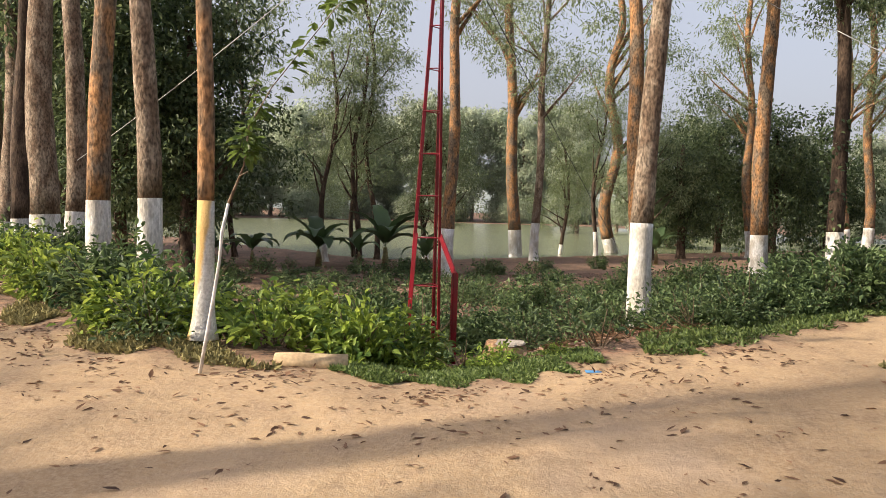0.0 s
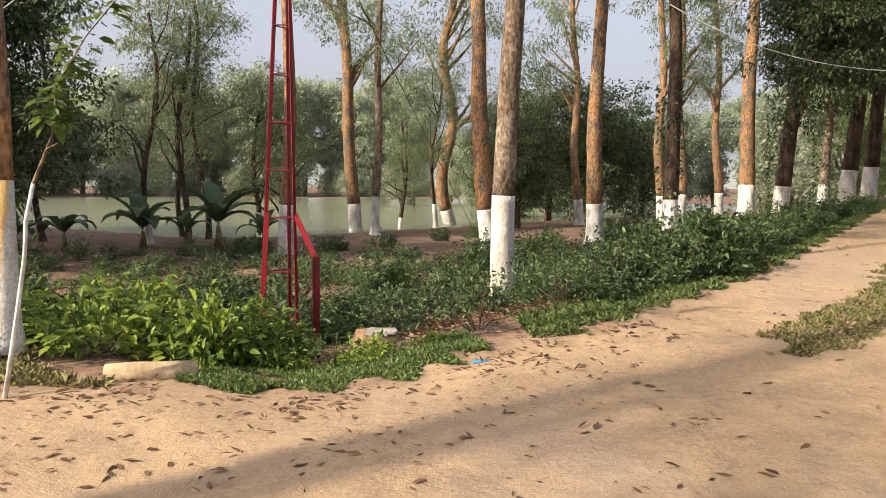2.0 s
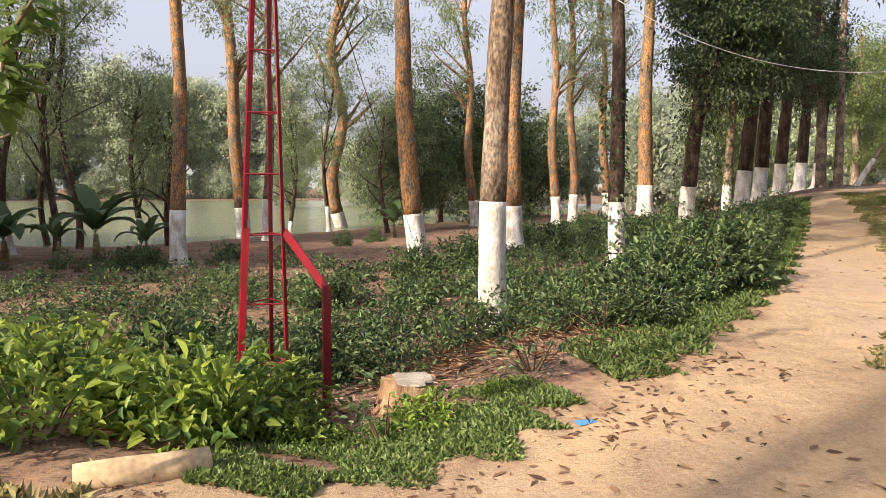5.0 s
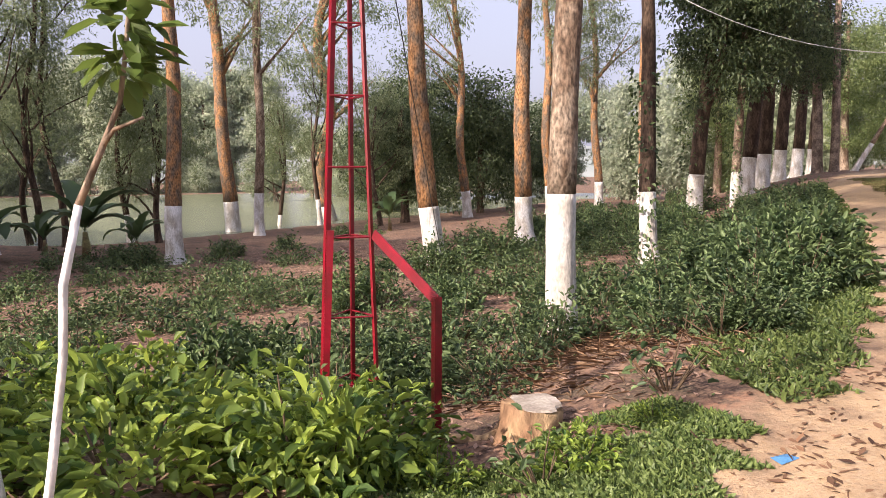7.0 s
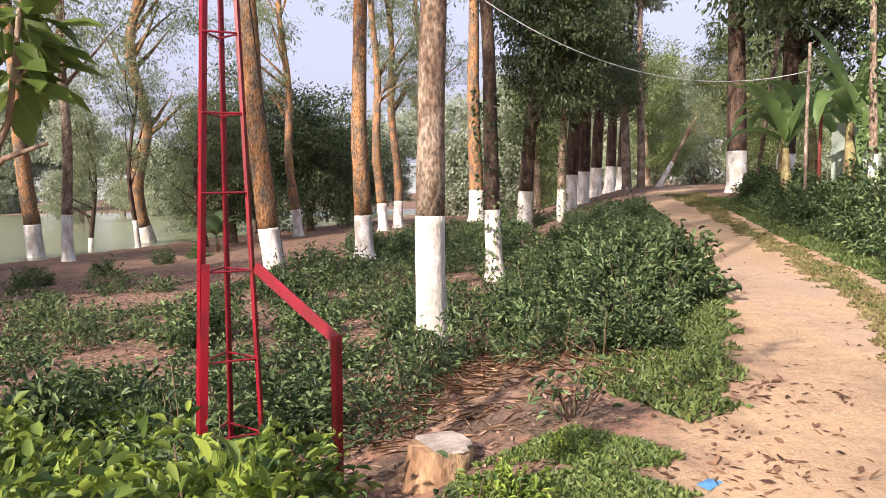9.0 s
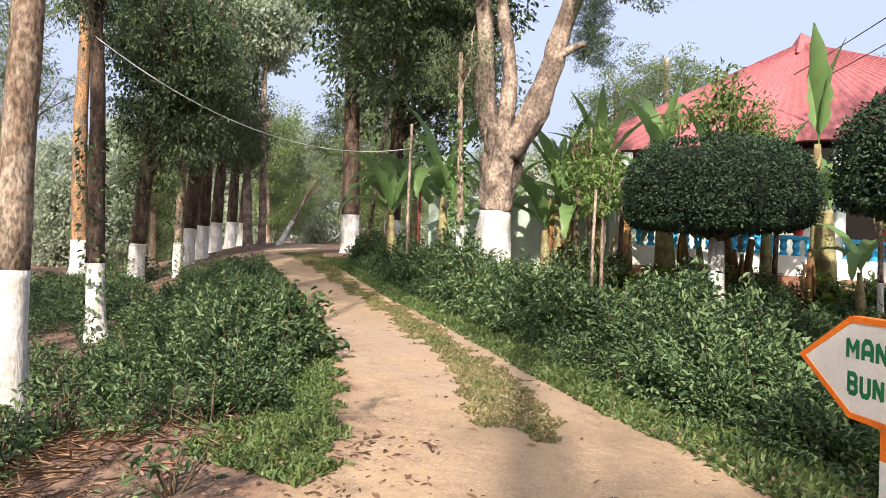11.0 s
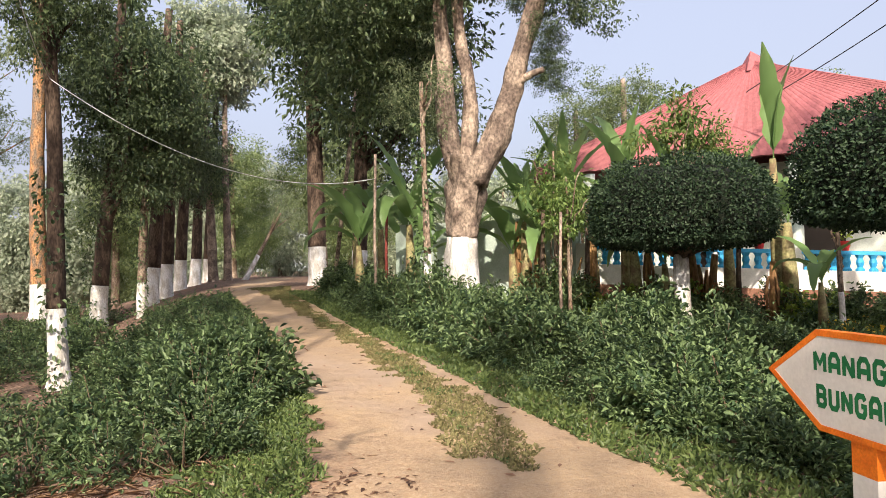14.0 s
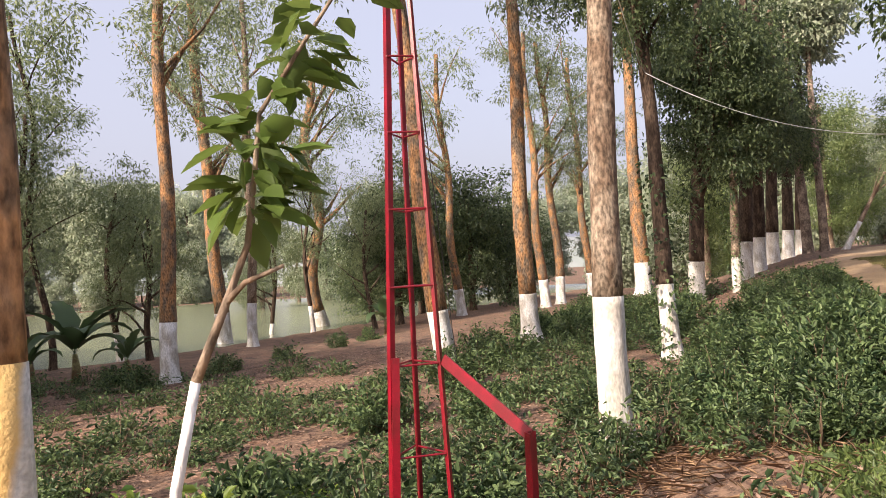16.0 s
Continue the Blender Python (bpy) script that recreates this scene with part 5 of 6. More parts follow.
DRY_STEM = material("dry_banana_stem", (0.36, 0.21, 0.085), 0.85, vary=0.4, scale=5, fine=30, second=(0.17, 0.09, 0.04), stretch=(1, 1, 0.3))
BANANA_STEM = material("banana_stem", (0.28, 0.26, 0.12), 0.7, vary=0.3, scale=4, fine=25, second=(0.16, 0.11, 0.06))
for i, (x, y, h, n, s) in enumerate(((11.6, 13.0, 1.9, 8, 1.3), (12.4, 12.0, 1.5, 7, 1.1), (11.0, 14.0, 1.4, 7, 1.2), (12.9, 14.8, 1.8, 7, 1.3), (11.6, 9.7, 1.4, 7, 1.1), (12.3, 8.9, 1.7, 8, 1.25), (11.9, 7.9, 1.6, 7, 1.3),
                                     (11.5, 7.2, 1.2, 5, 1.0), (12.6, 6.3, 1.9, 6, 1.2), (12.2, 5.2, 2.0, 6, 1.5), (12.0, 10.6, 1.3, 7, 1.2), (13.6, 16.2, 1.6, 7, 1.2), (10.6, 11.9, 1.2, 6, 0.9), (11.2, 4.6, 1.0, 5, 0.7))):
    banana(x, y, h, n, s, i + 3)
for i, (x, y, h, n, s) in enumerate(((-7.6, 27.6, 0.9, 9, 1.25), (-10.3, 27.6, 0.7, 9, 1.2), (-9.4, 30.0, 0.5, 7, 0.8), (-12.8, 27.0, 0.6, 7, 0.9), (-6.6, 30.5, 0.4, 7, 0.8), (-14.6, 27.2, 0.5, 7, 0.8), (3.2, 36, 0.7, 7, 0.9))):
    banana(x, y, h, n, s, i + 40, "dark broad-leaved plant on the pond's bank", DARK_BROAD, arch=(0.5, 1.25), broad=(0.2, 0.27))

for i, (x, y, h, n, s) in enumerate(((12.6, 5.45, 3.2, 3, 1.2), (12.6, 8.3, 2.7, 4, 1.25), (12.5, 9.6, 2.3, 5, 1.15), (12.4, 7.2, 2.2, 4, 1.1), (12.2, 10.4, 2.0, 5, 1.1))):
    banana(x, y, h, n, s, i + 70, "tall banana plant with broad upright leaves", arch=(0.08, 0.55) if i else (0.05, 0.3), broad=(0.15, 0.18) if i == 0 else (0.1, 0.14))
for i, (x, y, r, h) in enumerate(((12.1, 8.95, 0.13, 1.6), (12.2, 7.75, 0.07, 1.7), (11.9, 6.75, 0.09, 1.5), (11.8, 6.5, 0.08, 1.4), (12.0, 5.45, 0.08, 1.3), (11.9, 7.05, 0.05, 1.6), (12.3, 10.2, 0.07, 2.3), (12.2, 10.6, 0.06, 2.0))):
    st_ = thing("banana_stump", "dry brown banana stem with peeling sheaths", "banana stem", (x, y, land1(x, y) - 0.03), group="dry banana stems")
    tube_part("stalk", [tube([(0, 0, 0), (0.02, 0.03 * (i % 3 - 1), h * 0.5), (0.05, 0.1 * (i % 3 - 1), h)], [r * 1.2, r, r * 0.7], 11, True, 0.25)], DRY_STEM, st_)
    for k in range(3):
        a = k * 2.1 + i
        tube_part("sheath", [tube([(r * 0.9 * math.cos(a), r * 0.9 * math.sin(a), h * 0.8), (r * 1.5 * math.cos(a), r * 1.5 * math.sin(a), h * 0.6), (r * 1.4 * math.cos(a), r * 1.4 * math.sin(a), h * 0.25)], [0.02, 0.03, 0.01], 6, True, 0.3)], DRY_STEM, st_, "peeling dry sheath")

tree(11.3, 9.3, 0.05, 3.4, "small broad-leaved fruit tree by the fence", (0, 0), BARK_GREY, 0, [("shrub", 0, 0, 2.7, 0.6), ("shrub", 0.3, -0.4, 2.2, 0.4)], bend=0.03)
tree(12.4, 7.2, 0.05, 4.6, "slender shrub with reddish young leaves before the roof", (0, 0), BARK_GREY, 0, [("shrub", 0, 0, 3.9, 0.6), ("shrub", 0, -0.8, 3.5, 0.4)], bend=0.05)
tree(10.3, 8.6, 0.04, 2.8, "small broad-leaved fruit tree by the fence", (0, 0), BARK_GREY, 0, [("shrub", 0, 0, 2.2, 0.45)], bend=0.03)
tree(11.0, 4.3, 0.05, 3.0, "thin young tree before the balustrade", (0.02, 0), BARK_GREY, 0.9, [("shrub", 0, 0, 2.5, 0.28)], bend=0.05)
tree(10.6, 2.2, 0.04, 2.6, "thin young tree before the balustrade", (0.02, 0), BARK_GREY, 0, [("shrub", 0, 0, 2.2, 0.22)], bend=0.05)


# ---- tea bushes and hedges ----
def bush_mesh(seed, mat, r=0.52, h=0.66, n=1350, leaf=0.07):
    g = np.random.default_rng(seed)
    k = 34
    v = unit(g.normal(size=(k, 3)) * np.array([1, 1, 0.8]))
    v[:, 2] = np.abs(v[:, 2]) * 0.9
    tips = v * np.array([r, r, h]) * (0.65 + 0.4 * g.random((k, 1))) + np.array([0, 0, 0.06])
    i = g.integers(0, k, n)
    t = 0.35 + 0.65 * g.random((n, 1)) ** 0.6
    at = tips[i] * t + g.normal(size=(n, 3)) * 0.05
    at[:, 2] = np.maximum(at[:, 2], 0.03)
    way = v[i] + g.normal(size=(n, 3)) * 0.75
    up = np.array([0, 0, 1.0]) + g.normal(size=(n, 3)) * 0.45
    ln = leaf * g.uniform(0.65, 1.35, n)
    lm = leaves("foliage", at, way, up, ln, ln * 0.42, mat, True)
    st = join_tubes([tube([(0, 0, -0.05), tuple(tips[j] * 0.5 + g.normal(size=3) * 0.02), tuple(tips[j])], [0.009, 0.006, 0.003], 5) for j in range(0, k, 3)])
    sm = mesh_of("woody_base", *st, [TWIG], True)
    return lm, sm


TEA = [bush_mesh(s, TEA_LEAF) for s in (101, 102, 103, 104)]
SUNNY = [bush_mesh(s, SUNNY_LEAF, 0.45, 0.52, 620, 0.078) for s in (111, 112, 113)]
BIG = [bush_mesh(s, TEA_LEAF, 0.68, 0.84, 3200, 0.062) for s in (121, 122, 123, 124)]
LOOSE = [bush_mesh(s, TEA_LEAF, 0.55, 0.72, 480, 0.07) for s in (141, 142, 143)]
LOW = [bush_mesh(s, TEA_LEAF, 0.5, 0.3, 330, 0.075) for s in (151, 152, 153)]
LUSH = [bush_mesh(s, SUNNY_LEAF, 0.55, 0.84, 900, 0.085) for s in (161, 162)]
TWIGGY = [bush_mesh(s, TEA_LEAF, 0.34, 0.5, 46, 0.07) for s in (131, 132)]


def bush(x, y, s, kind, label, category="bush", group="tea bushes"):
    lm, sm = rnd.choice(kind)
    ob = thing("garden_shrub" if group == "garden shrubs" else "bush" if group == "tea bushes" else "shrub", label, category, (x, y, land1(x, y)), rnd.uniform(0, 360), group)
    ob.scale = (s, s, s * rnd.uniform(0.85, 1.15))
    child("foliage", lm, ob)
    child("woody_base", sm, ob)


def scatter(poly, gap, keep=None):
    """Uneven rows of places inside a polygon."""
    xs, ys = [p[0] for p in poly], [p[1] for p in poly]
    out = []
    y = min(ys)
    while y < max(ys):
        x = min(xs)
        while x < max(xs):
            px_, py_ = x + rnd.uniform(-0.4, 0.4) * gap, y + rnd.uniform(-0.4, 0.4) * gap
            if signed(poly, np.array([px_]), np.array([py_]))[0] > 0:
                out.append((px_, py_))
            x += gap
        y += gap * 0.87
    return out


HEDGE_L = [(0.8, 8.0), (1.25, 7.35), (2.1, 8.0), (3.45, 9.4), (5.3, 11.7), (8.05, 15.1), (12.3, 20.5), (11.2, 21.6), (7.2, 17.3), (4.4, 13.8), (2.6, 12.2), (0.9, 11.4), (-0.4, 10.6), (-0.3, 10.2), (1.0, 10.3)]
HEDGE_R = [(2.4, 2.0), (2.75, 3.0), (3.35, 4.1), (4.3, 5.55), (6.1, 7.8), (8.15, 10.75), (11.0, 14.4), (13.7, 17.2), (14.4, 16.8), (11.3, 12.6), (8.2, 8.6), (6.0, 5.4), (5.0, 3.2), (4.6, 1.2), (4.3, -0.8), (2.6, -0.5)]
SUN_BED = [(-4.3, 6.15), (-3.5, 5.75), (-2.5, 5.95), (-1.9, 6.0), (-1.45, 6.4), (-1.6, 7.2), (-1.7, 8.2), (-2.3, 9.0), (-3.8, 9.2), (-5.0, 8.4)]
THIN_BED = [(-1.3, 8.5), (-0.45, 8.9), (-0.25, 10.4), (-1.0, 11.5), (-2.6, 10.2)]
AVENUE_BED = [(-3.4, 5.85), (-4.7, 6.45), (-6.2, 7.25), (-12.5, 12.4), (-16, 15.5), (-16.5, 17), (-12.5, 14), (-6.5, 9.0), (-4.2, 7.6)]
for x, y in scatter(HEDGE_L, 0.68):
    bush(x, y, rnd.uniform(0.55, 1.08), TEA if rnd.random() < 0.55 else LOOSE, "dark green tea bush in a loose hedge by the lane")
for x, y in scatter(HEDGE_R, 0.74):
    d = (x - 2.42) * 0.63 - (y - 3.69) * 0.78
    if d < 0.55 and abs((x - 2.42) * 0.78 + (y - 3.69) * 0.63) < 1.1:
        continue
    bush(x, y, rnd.uniform(0.82, 1.16) * (1.18 if x > 6 else 1.0), BIG if rnd.random() < 0.86 else LOOSE, "dense dark green tea bush in the hedge before the bungalow")
EDGE = [((1.2, 7.3), (2.0, 7.95)), ((2.0, 7.95), (3.4, 9.3)), ((3.4, 9.3), (5.25, 11.6)), ((5.25, 11.6), (8.0, 15.0)), ((8.0, 15.0), (10.4, 18.0)), ((2.7, 3.25), (3.2, 4.0)), ((3.2, 4.0), (3.6, 4.65)), ((3.6, 4.65), (4.3, 5.7)), ((4.3, 5.7), (6.1, 7.95)), ((6.1, 7.95), (8.1, 10.85)), ((8.1, 10.85), (11.0, 14.5))]
for (ax_, ay_), (bx_, by_) in EDGE:
    k = int(math.hypot(bx_ - ax_, by_ - ay_) / 0.55)
    for i in range(k):
        t = (i + rnd.random()) / k
        bush(ax_ + (bx_ - ax_) * t + rnd.uniform(-0.12, 0.05), ay_ + (by_ - ay_) * t + rnd.uniform(-0.02, 0.12), rnd.uniform(0.45, 0.75), TEA, "low leafy shoots at a hedge's edge by the lane")
GARDEN = [(5.0, 0.8), (6.2, 3.6), (8.7, 7.6), (9.5, 7.0), (8.0, 3.9), (7.2, 0.6)]
for x, y in scatter(GARDEN, 0.95):
    bush(x, y, rnd.uniform(0.8, 1.1), BIG, "leafy green garden shrub behind the hedge", group="garden shrubs")
BANK = [(10.6, 10.2), (11.3, 10.2), (12.4, 6.0), (13.3, 0.4), (12.5, 0.2), (11.5, 5.6)]
for x, y in scatter(BANK, 0.72):
    bush(x, y, rnd.uniform(1.15, 1.4) if x < 12.2 else rnd.uniform(0.95, 1.2), BIG if rnd.random() < 0.6 else LUSH, "leafy green garden shrub before the verandah", group="garden shrubs")
for x, y in scatter([(9.6, -0.8), (12.2, -0.6), (13, -4.2), (9.8, -4.5)], 0.95):
    bush(x, y, rnd.uniform(1.0, 1.45), BIG if rnd.random() < 0.6 else LUSH, "leafy green garden shrub before the verandah", group="garden shrubs")
for x, y in scatter(SUN_BED, 0.8):
    bush(x, y, rnd.uniform(0.7, 1.25), SUNNY if rnd.random() < 0.72 else LOOSE, "bright yellow-green leafy shrub beside the red mast", group="bright shrubs")
for x, y in scatter(AVENUE_BED, 0.95):
    bush(x, y, rnd.uniform(1.1, 1.45), TEA if rnd.random() < 0.7 else SUNNY, "low leafy shrub along the avenue of trees", group="shrubs along the avenue")
for x, y in scatter(THIN_BED, 0.8):
    bush(x, y, rnd.uniform(0.5, 0.8), TEA, "low sparse dark green shrub behind the mast", group="shrubs under the trees")
for x, y in ( (-1.0, 8.6), (-2.6, 9.0), (-3.6, 9.6), (2.9, 20.5), (5.5, 24), (8.0, 24.5), (9.0, 25.9), (7.2, 26), (10.4, 26.5), (9.6, 28), (6.0, 20), (6.8, 18.6), (7.5, 21.5), (9.3, 23.2), (2.4, 17.2), (0.9, 16.3), (5.8, 21.8), (-1.0, 13.5), (8.6, 20.5), (0.2, 12.3), (-5.4, 24), (-6.2, 26), (-3.4, 26.8), (-1.5, 29), (0.5, 31), (2.0, 33), (12, 33), (14, 35), (10.5, 31), (13.5, 29.5), (11.8, 28)):
    bush(x, y, rnd.uniform(0.9, 1.4), TEA, "dark green shrub on the leaf-strewn ground", group="shrubs under the trees")
for x, y, s in ((-0.72, 6.05, 0.55), (-0.2, 6.3, 0.32), (-1.35, 6.2, 0.5)):
    bush(x, y, s, SUNNY, "small bright green weed at the road's edge", group="weeds")

for x, y, s in ((0.15, 6.75, 1.0), (0.8, 9.2, 0.8), (-0.95, 5.95, 0.7), (1.05, 7.6, 0.8)):
    bush(x, y, s, TWIGGY, "straggly twiggy shrub with few leaves", group="straggly shrubs")
UNDER = [(-1.0, 8.2), (0.2, 8.6), (1.0, 10.6), (4.2, 14.2), (7.0, 17.6), (5.0, 21.5), (0.5, 19.0), (-4.5, 16.0), (-6.5, 12.0), (-3.2, 9.6)]
for x, y in scatter(UNDER, 0.85):
    if rnd.random() < 0.3 + 0.4 * (math.sin(x * 1.3 + 0.7) * math.sin(y * 1.1) > -0.1):
        bush(x, y, rnd.uniform(0.55, 1.15), LOW if rnd.random() < 0.7 else LOOSE, "low sparse dark green shrub on leaf litter", group="shrubs under the trees")
for x, y, s in ((-1.95, 6.75, 0.85), (-1.65, 6.5, 0.8), (-1.85, 6.35, 0.7), (-1.5, 6.75, 0.65)):
    bush(x, y, s, LUSH, "tall bright green shrub in front of the red mast", group="bright shrubs")
for x, y, s in ((0.5, 9.28, 0.8), (0.98, 9.3, 0.9), (-0.55, 7.95, 0.8), (-0.1, 8.6, 0.85), (-0.75, 9.1, 0.8), (0.35, 9.1, 0.8), (0.95, 8.35, 0.75), (-1.35, 8.9, 0.8), (1.35, 7.75, 0.6)):
    bush(x, y, s, LOOSE, "loose dark green shrub with bare stems below", group="shrubs under the trees")
BACK_BED = [(-4.6, 8.6), (-3.2, 8.6), (-1.9, 8.0), (-1.5, 8.6), (-2.2, 9.6), (-3.0, 9.9), (-4.4, 9.9)]
for x, y in scatter(BACK_BED, 0.5):
    bush(x, y, rnd.uniform(0.55, 0.8), LOW if rnd.random() < 0.3 else SUNNY, "low mixed green shrub behind the mast", group="shrubs under the trees")
LEFT_UNDER = [(-14, 14.5), (-6.5, 11), (-3, 15), (0, 22), (-4, 28), (-12, 26)]
for x, y in scatter(LEFT_UNDER, 1.35):
    if rnd.random() < 0.75:
        bush(x, y, rnd.uniform(0.6, 1.3), LOW if rnd.random() < 0.6 else LOOSE, "low sparse dark green shrub on leaf litter", group="shrubs under the trees")
FAR_BED = [(5.2, 19.0), (8.5, 20.5), (13.0, 25.5), (11.0, 29.5), (6.5, 27.5), (2.5, 23.5)]
for x, y in scatter(FAR_BED, 1.35):
    bush(x, y, rnd.uniform(0.9, 1.35), LOOSE if rnd.random() < 0.6 else TEA, "dark green shrub among the trees by the lane", group="shrubs under the trees")
ivy_on = [(4.62, 15.16, 0.17), (11.46, 24.75, 0.28), (12.4, 23.9, 0.17), (8.65, 10.55, 0.09)]
for x, y, r in ivy_on:
    z = land1(x, y)
    g = np.random.default_rng(int(x * 10))
    n = 260
    a, h = g.uniform(0, 6.28, n), g.uniform(0.15, 3.6, n) ** 1.0
    at = np.stack([x + (r + 0.03) * np.cos(a) - 0.03 * h, y + (r + 0.03) * np.sin(a) + 0.02 * h, z + h], 1)
    out = np.stack([np.cos(a), np.sin(a), -0.4 + 0 * a], 1)
    iv = thing("ivy", "creeping ivy clinging to a trunk", "ivy", (0, 0, 0), group="ivy")
    child("foliage", leaves("foliage", at, out + g.normal(size=(n, 3)) * 0.5, out + np.array([0, 0, 1.0]), 0.1, 0.06, TEA_LEAF, True), iv)

# ---- grass, weeds, fallen leaves ----
def stuff(name, me, label, category):
    return tagged(new(name, me), label, category, kind="stuff")


def ground_z(pts):
    """Height of the built ground, with its raised verge."""
    x, y = pts[:, 0], pts[:, 1]
    return land(x, y) + 0.012 * np.sin(x * 3.1) * np.sin(y * 2.7) + 0.03 * (1 - smooth01(d_road(pts), -0.2, 0.15))


def blades(name, pts, h, w, mat, label, flat=0.6, n_seed=1):
    g = np.random.default_rng(n_seed)
    n = len(pts)
    at = np.c_[pts, ground_z(pts) - 0.004]
    way = g.normal(size=(n, 3)) * np.array([flat, flat, 0.1]) + np.array([0, 0, 1.0])
    up = g.normal(size=(n, 3)) + np.array([0, 0, 0.3])
    stuff(name, leaves(name, at, way, up, h * g.uniform(0.5, 1.4, n), w * g.uniform(0.7, 1.3, n), mat, False, 0.2, 0.3), label, "grass")


def sample(n, lo, hi, test, seed):
    g = np.random.default_rng(seed)
    out = np.zeros((0, 2))
    while len(out) < n:
        p = g.uniform(lo, hi, (n * 2, 2))
        out = np.concatenate([out, p[test(p)]])
    return out[:n]


def patchy(p, s=1.0, t=0.0):
    return np.sin(p[:, 0] * 2.3 * s + 1.0) * np.sin(p[:, 1] * 2.9 * s) + 0.5 * np.sin(p[:, 0] * 7.1 * s + p[:, 1] * 5.3 * s) > t


def d_road(p):
    return signed(ROAD, p[:, 0], p[:, 1])


# verge on the pond's side of the lane: bright low weeds
vg = sample(44000, (0.5, 6.2), (13, 21), lambda p: (d_road(p) < 0.07 * np.sin(p[:, 0] * 9 + p[:, 1] * 6)) & patchy(p, 1.5, -0.75) & (d_road(p) > -1.0) & (p[:, 1] > 6.2) & (-0.747 * (p[:, 0] - 1) + 0.664 * (p[:, 1] - 6.3) > -0.3), 21)
blades("grass_verge", vg, 0.055, 0.025, GRASS, "bright green weeds along the lane", 1.2, 22)
ve = sample(22000, (-1.9, 5.15), (0.3, 6.6), lambda p: (d_road(p) < 0.02 + 0.1 * np.sin(p[:, 0] * 11 + p[:, 1] * 7)) & patchy(p, 1.8, -0.6) & (d_road(p) > -1.05) & (p[:, 0] + p[:, 1] * 0.2 < 1.35), 23)
blades("weed_patch", ve, 0.04, 0.022, GRASS, "low green weeds at the road's edge", 1.2, 24)
vl = sample(5000, (-9, 5.2), (-2.3, 9), lambda p: (d_road(p) < 0.05) & (d_road(p) > -0.5) & patchy(p, 1, -0.2), 25)
blades("roadside_weeds", vl, 0.07, 0.03, DRY_GRASS, "sparse weeds along the avenue's edge", 1.0, 26)
vr = sample(26000, (1.4, 0), (13, 18), lambda p: (d_road(p) < 0.16) & (d_road(p) > -0.7) & (0.747 * (p[:, 0] - 1) - 0.664 * (p[:, 1] - 6.3) > 0.8), 27)
blades("grass_verge_right", vr, 0.065, 0.032, GRASS, "short yellow-green grass along the hedge's foot", 1.2, 28)
sp = sample(26000, (2.1, 5.5), (15, 20.6), lambda p: signed(STRIP, p[:, 0], p[:, 1]) > -0.1 + 0.14 * np.sin(p[:, 0] * 9) * np.sin(p[:, 1] * 11), 29)
blades("grass_strip", sp, 0.04, 0.022, DRY_GRASS, "short dry grass between the wheel ruts", 1.3, 30)
sg = sample(3500, (2.1, 5.5), (15, 20.6), lambda p: (signed(STRIP, p[:, 0], p[:, 1]) > 0.0) & patchy(p, 1.5, 0.3), 31)
blades("grass_tufts", sg, 0.045, 0.02, GRASS, "greener tufts in the grass strip", 1.2, 32)
lawn = sample(16000, (5.5, -6), (14, 5), lambda p: (0.8 * p[:, 0] - 0.5 * p[:, 1] > 4.2), 33)
blades("lawn", lawn, 0.09, 0.03, GRASS, "rough garden lawn before the bungalow", 0.8, 34)
fl = sample(900, (9.0, -0.5), (12.8, 4.5), lambda p: patchy(p, 1, -0.3), 35)
FLOWER = foliage("marigold", (0.6, 0.33, 0.02), (0.85, 0.6, 0.04), 0.2)
at = np.c_[fl, land(fl[:, 0], fl[:, 1]) + rng.uniform(0.2, 0.45, len(fl))]
stuff("flowers", leaves("flowers", at, rng.normal(size=at.shape), np.array([0, 0, 1.0]) + rng.normal(size=at.shape) * 0.5, 0.05, 0.05, FLOWER), "yellow garden flowers in beds", "flowers")
blades("flower_bed", np.repeat(fl, 12, axis=0) + rng.normal(size=(len(fl) * 12, 2)) * 0.12, 0.32, 0.04, GRASS, "green stalks of the flower beds", 0.5, 36)


def litter(name, pts, size, label, seed, mat=None, lift=0.004):
    g = np.random.default_rng(seed)
    n = len(pts)
    at = np.c_[pts, ground_z(pts) + lift]
    way = g.normal(size=(n, 3)) * np.array([1, 1, 0.12])
    up = np.array([0, 0, 1.0]) + g.normal(size=(n, 3)) * 0.25
    ln = size * g.uniform(0.5, 1.4, n)
    stuff(name, leaves(name, at, way, up, ln, ln * g.uniform(0.2, 0.38, n), mat or DRY_LEAF, True, 0.25, -0.1), label, "fallen leaves")


PALE_LITTER = foliage("pale_litter", (0.07, 0.04, 0.03), (0.46, 0.31, 0.23), 0.15, 0.8)
lr = sample(2000, (-7, -2), (9, 12), lambda p: (d_road(p) > 0.0) & ((p[:, 0] < 1.2) | (np.sin(p[:, 0] * 171.0 + p[:, 1] * 97.0) > 0.8)) & ((d_road(p) < 1.3) | (np.sin(p[:, 0] * 13.7) > 0.35)), 41)
litter("fallen_leaves_road", lr, 0.068, "scattered dry brown leaves on the track", 42)
le = sample(1300, (-6, 4.6), (2, 6.6), lambda p: (d_road(p) < 0.35 + 0.3 * np.sin(p[:, 0] * 5.0)) & (d_road(p) > -0.9) & patchy(p, 1.6, -0.35), 43)
litter("fallen_leaves_edge", le, 0.06, "dry leaves gathered along the road's edge", 44)
li = sample(66000, (-9, 6), (14, 28), lambda p: d_road(p) < -0.5, 45)
litter("fallen_leaves_ground", li, 0.068, "thick litter of dry leaves under the trees", 46, PALE_LITTER, 0.006)
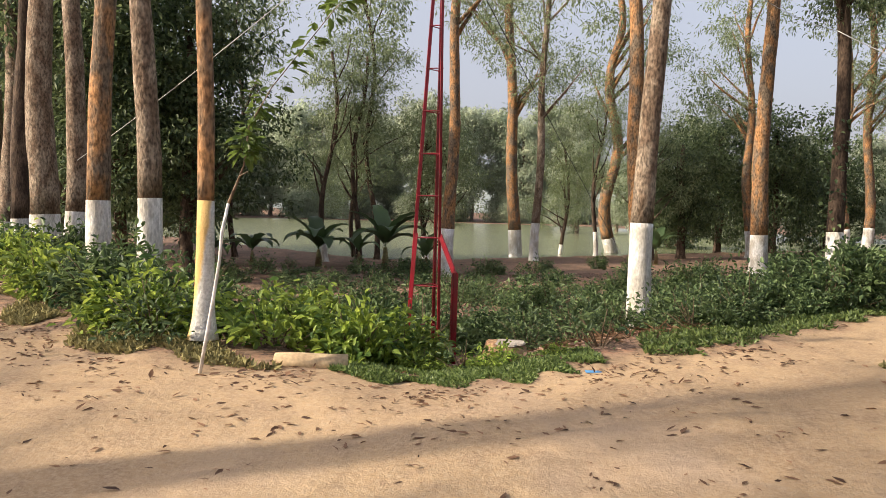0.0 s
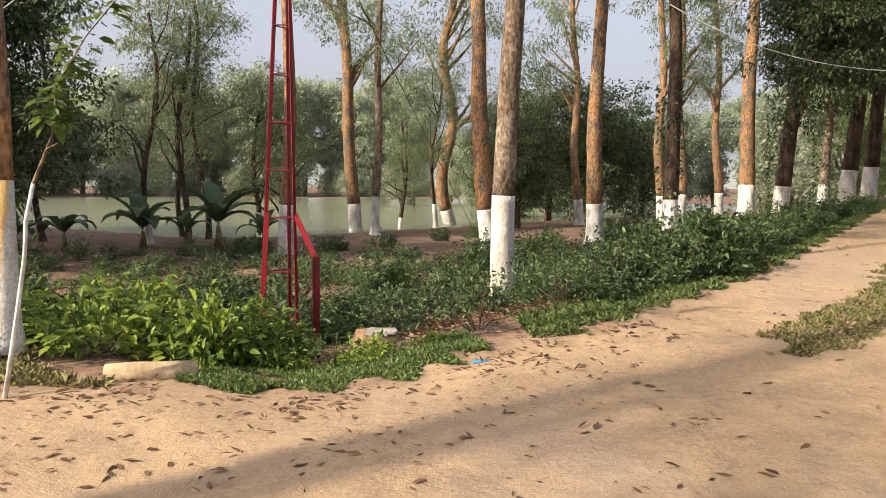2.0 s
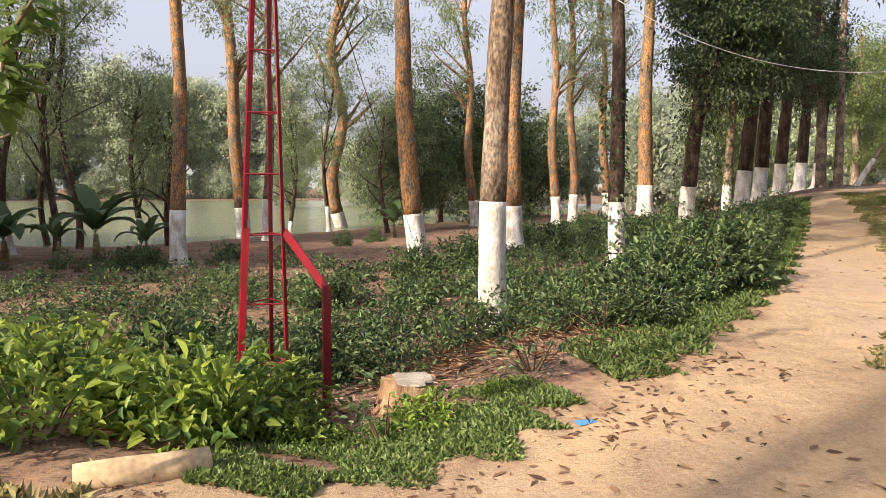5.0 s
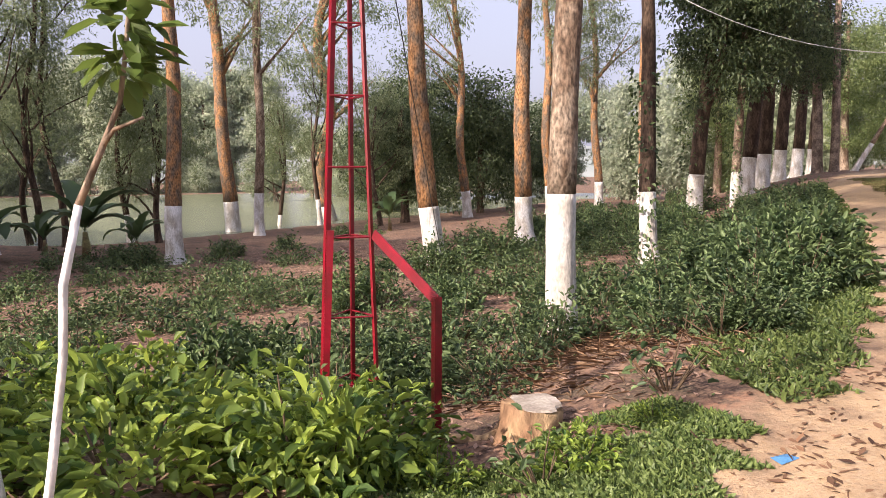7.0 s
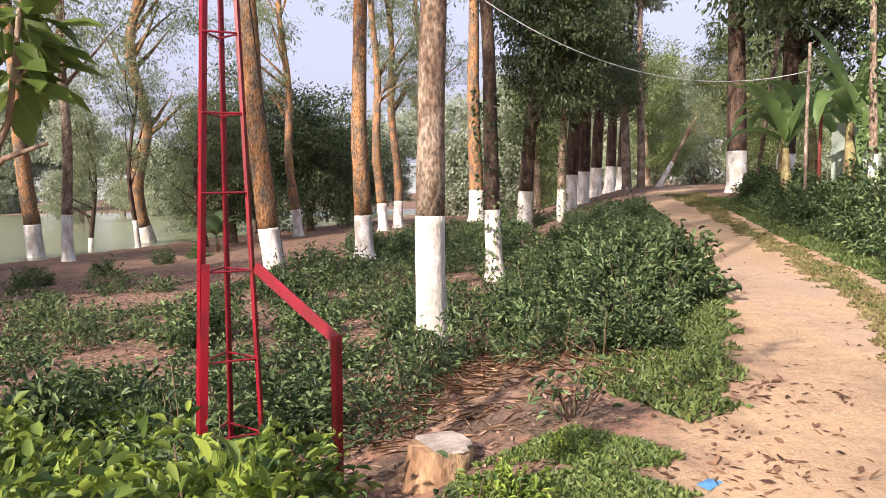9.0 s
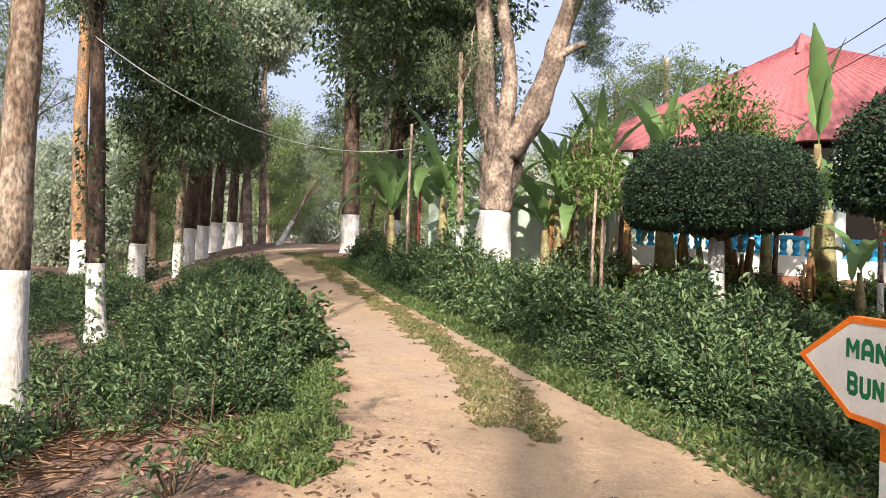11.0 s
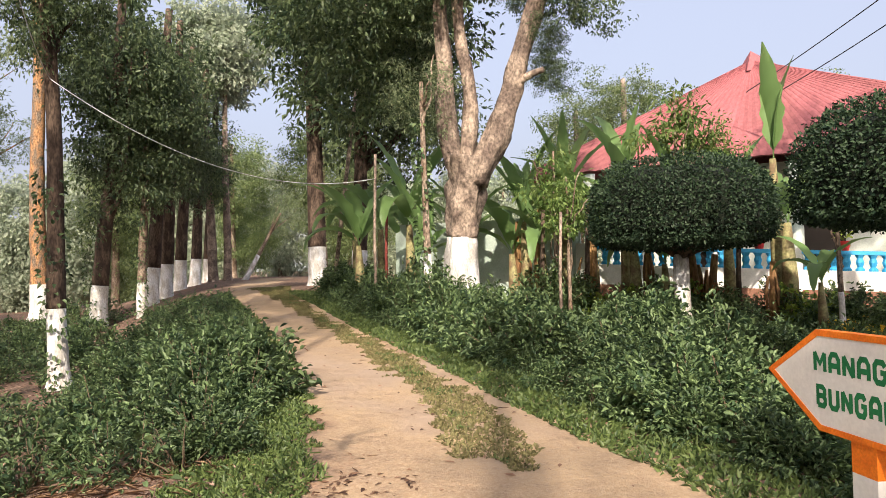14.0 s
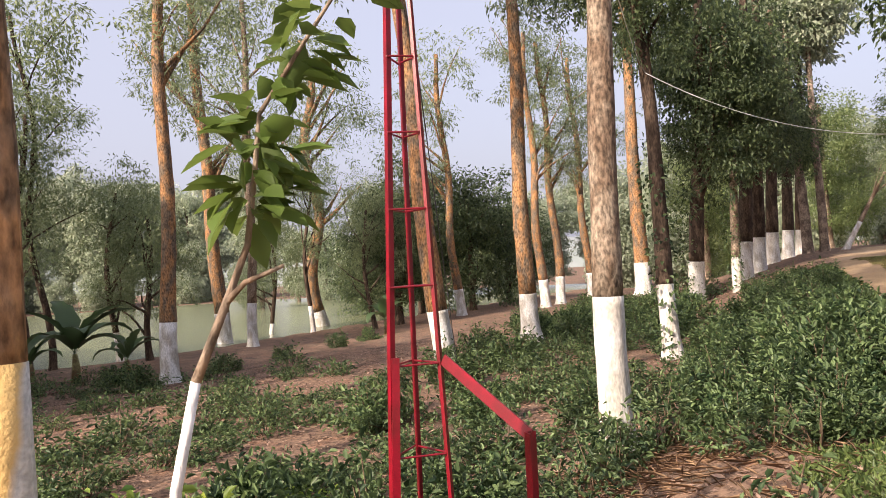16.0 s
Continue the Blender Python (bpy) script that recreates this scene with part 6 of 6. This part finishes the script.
STRAW = foliage("straw", (0.17, 0.10, 0.06), (0.42, 0.28, 0.17), 0.1, 0.9)
stw = sample(2600, (-1.2, 6.8), (1.8, 10.0), lambda p: np.hypot(p[:, 0] - 0.3, (p[:, 1] - 8.3) * 0.9) < 0.35 + 1.0 * np.abs(np.sin(p[:, 0] * 37.0 + p[:, 1] * 53.0)), 47)
g = np.random.default_rng(48)
at = np.c_[stw, land(stw[:, 0], stw[:, 1]) + g.uniform(0.0, 0.045, len(stw))]
stuff("straw_heap", leaves("straw_heap", at, g.normal(size=at.shape) * np.array([1, 1, 0.2]), np.array([0, 0, 1.0]) + g.normal(size=at.shape) * 0.4, 0.22, 0.004, STRAW), "heap of dry reddish stalks at a tree's foot", "straw")

# ---- trees out of view whose shade falls on the road ----
for x, y, r, h in ((-13.0, -2.6, 0.2, 11), (-17, -6.5, 0.22, 12), (-22, -3, 0.22, 12), (-10.3, -0.9, 0.17, 12), (-11, -4.8, 0.15, 8), (-9.2, -2.6, 0.13, 7.5), (-14, -7.2, 0.15, 8.5), (-16.2, -3.6, 0.15, 8.6), (-18.2, -2.2, 0.15, 8.2), (-19.5, -4.6, 0.15, 8.8)):
    tree(x, y, r, h, "unseen tall whitewashed tree across the road, added for its shade", (0.0, 0.0), BARK_GREY, 1.4, [("wispy", 0, 0, h * 0.95, 0.55)] if h > 9 else [("tall", 0, 0, h * 0.95, 0.8), ("tall", 1.0, 0.4, h * 0.8, 0.5)], group=AVENUE)

# two more out of view, added to darken the trees behind the sign
tree(-8.2, -3.8, 0.16, 8, "unseen leafy tree added to shade the trees behind the sign", (0, 0), BARK_GREY, 1.4, [("tall", 0, 0, 7.4, 1.0), ("tall", 1.2, -1.2, 6.4, 0.8)], group=AVENUE)
tree(-8.6, -8.4, 0.2, 11, "unseen leafy tree added to shade the trees behind the sign", (0, 0), BARK_GREY, 1.4, [("dense", 0.4, 0.2, 10.4, 1.2), ("dense", 1.0, -1.0, 9.0, 0.9)], group=AVENUE)

# ---- cables over the lane ----
OLD_RED = material("faded_red_paint", (0.22, 0.045, 0.035), 0.7, vary=0.3, scale=9)
wire("cable", (4.4, 15.0, 5.0), (9.6, 12.44, 3.66), 0.66, 0.0075, WIRE, "pale slack cable strung over the lane")
wire("cable", (0.8, 9.7, 5.2), (4.4, 15.0, 5.0), 0.25, 0.006, WIRE, "pale slack cable strung between trees")
wire("cable", (-1.6, 7.6, 5.0), (-9.1, 11.9, 2.2), 0.1, 0.006, WIRE, "thin stay wire from the mast")
wire("cable", (-1.6, 7.6, 4.6), (1.2, 17.0, -0.1), 0.05, 0.006, DARK_WIRE, "thin stay wire from the mast")
for x, y, h, r, mat, lab in ((13.55, 17.0, 9.5, 0.06, BARK_PALE, "tall weathered bamboo pole beside the lane"), (9.6, 12.47, 3.3, 0.035, BARK_PALE, "short wooden post carrying a cable"), (10.55, 12.9, 2.5, 0.035, OLD_RED, "short red-painted post among banana plants"), (9.2, 8.3, 2.1, 0.03, BARK_PALE, "thin bamboo stake in the hedge"), (10.9, 9.4, 2.2, 0.05, BARK_DARK, "weathered dark fence post"), (11.2, 8.6, 2.3, 0.05, BARK_DARK, "weathered dark fence post"), (11.9, 6.0, 2.0, 0.05, BARK_DARK, "weathered dark fence post")):
    z = land1(x, y) - 0.05
    ob = thing("post", lab, "post", (x, y, z))
    tube_part("shaft", [tube([(0, 0, 0), (0.01 + (h > 5) * 0.3, 0.01 - (h > 5) * 0.55, h * 0.5), (0.04 + (h > 5) * 0.6, -0.02 - (h > 5) * 1.05, h)], [r, r * 0.9, r * 0.8], 9, True, 0.08)], mat, ob)
BLUE_SCRAP = material("blue_scrap", (0.10, 0.28, 0.55), 0.5, vary=0.1)
sc_me = mesh_of("plastic_scrap", [(-0.09, -0.04, 0.004), (0.08, -0.05, 0.01), (0.1, 0.04, 0.006), (-0.07, 0.05, 0.014), (0, 0, 0.02)], [(0, 1, 4), (1, 2, 4), (2, 3, 4), (3, 0, 4)], [BLUE_SCRAP])
sc = tagged(new("plastic_scrap", sc_me), "crumpled pale blue plastic scrap on the track", "litter")
sc.matrix_world = pose(0.08, 5.66, land1(0.08, 5.66), 0, 0, 20) @ Matrix.Scale(0.75, 4)
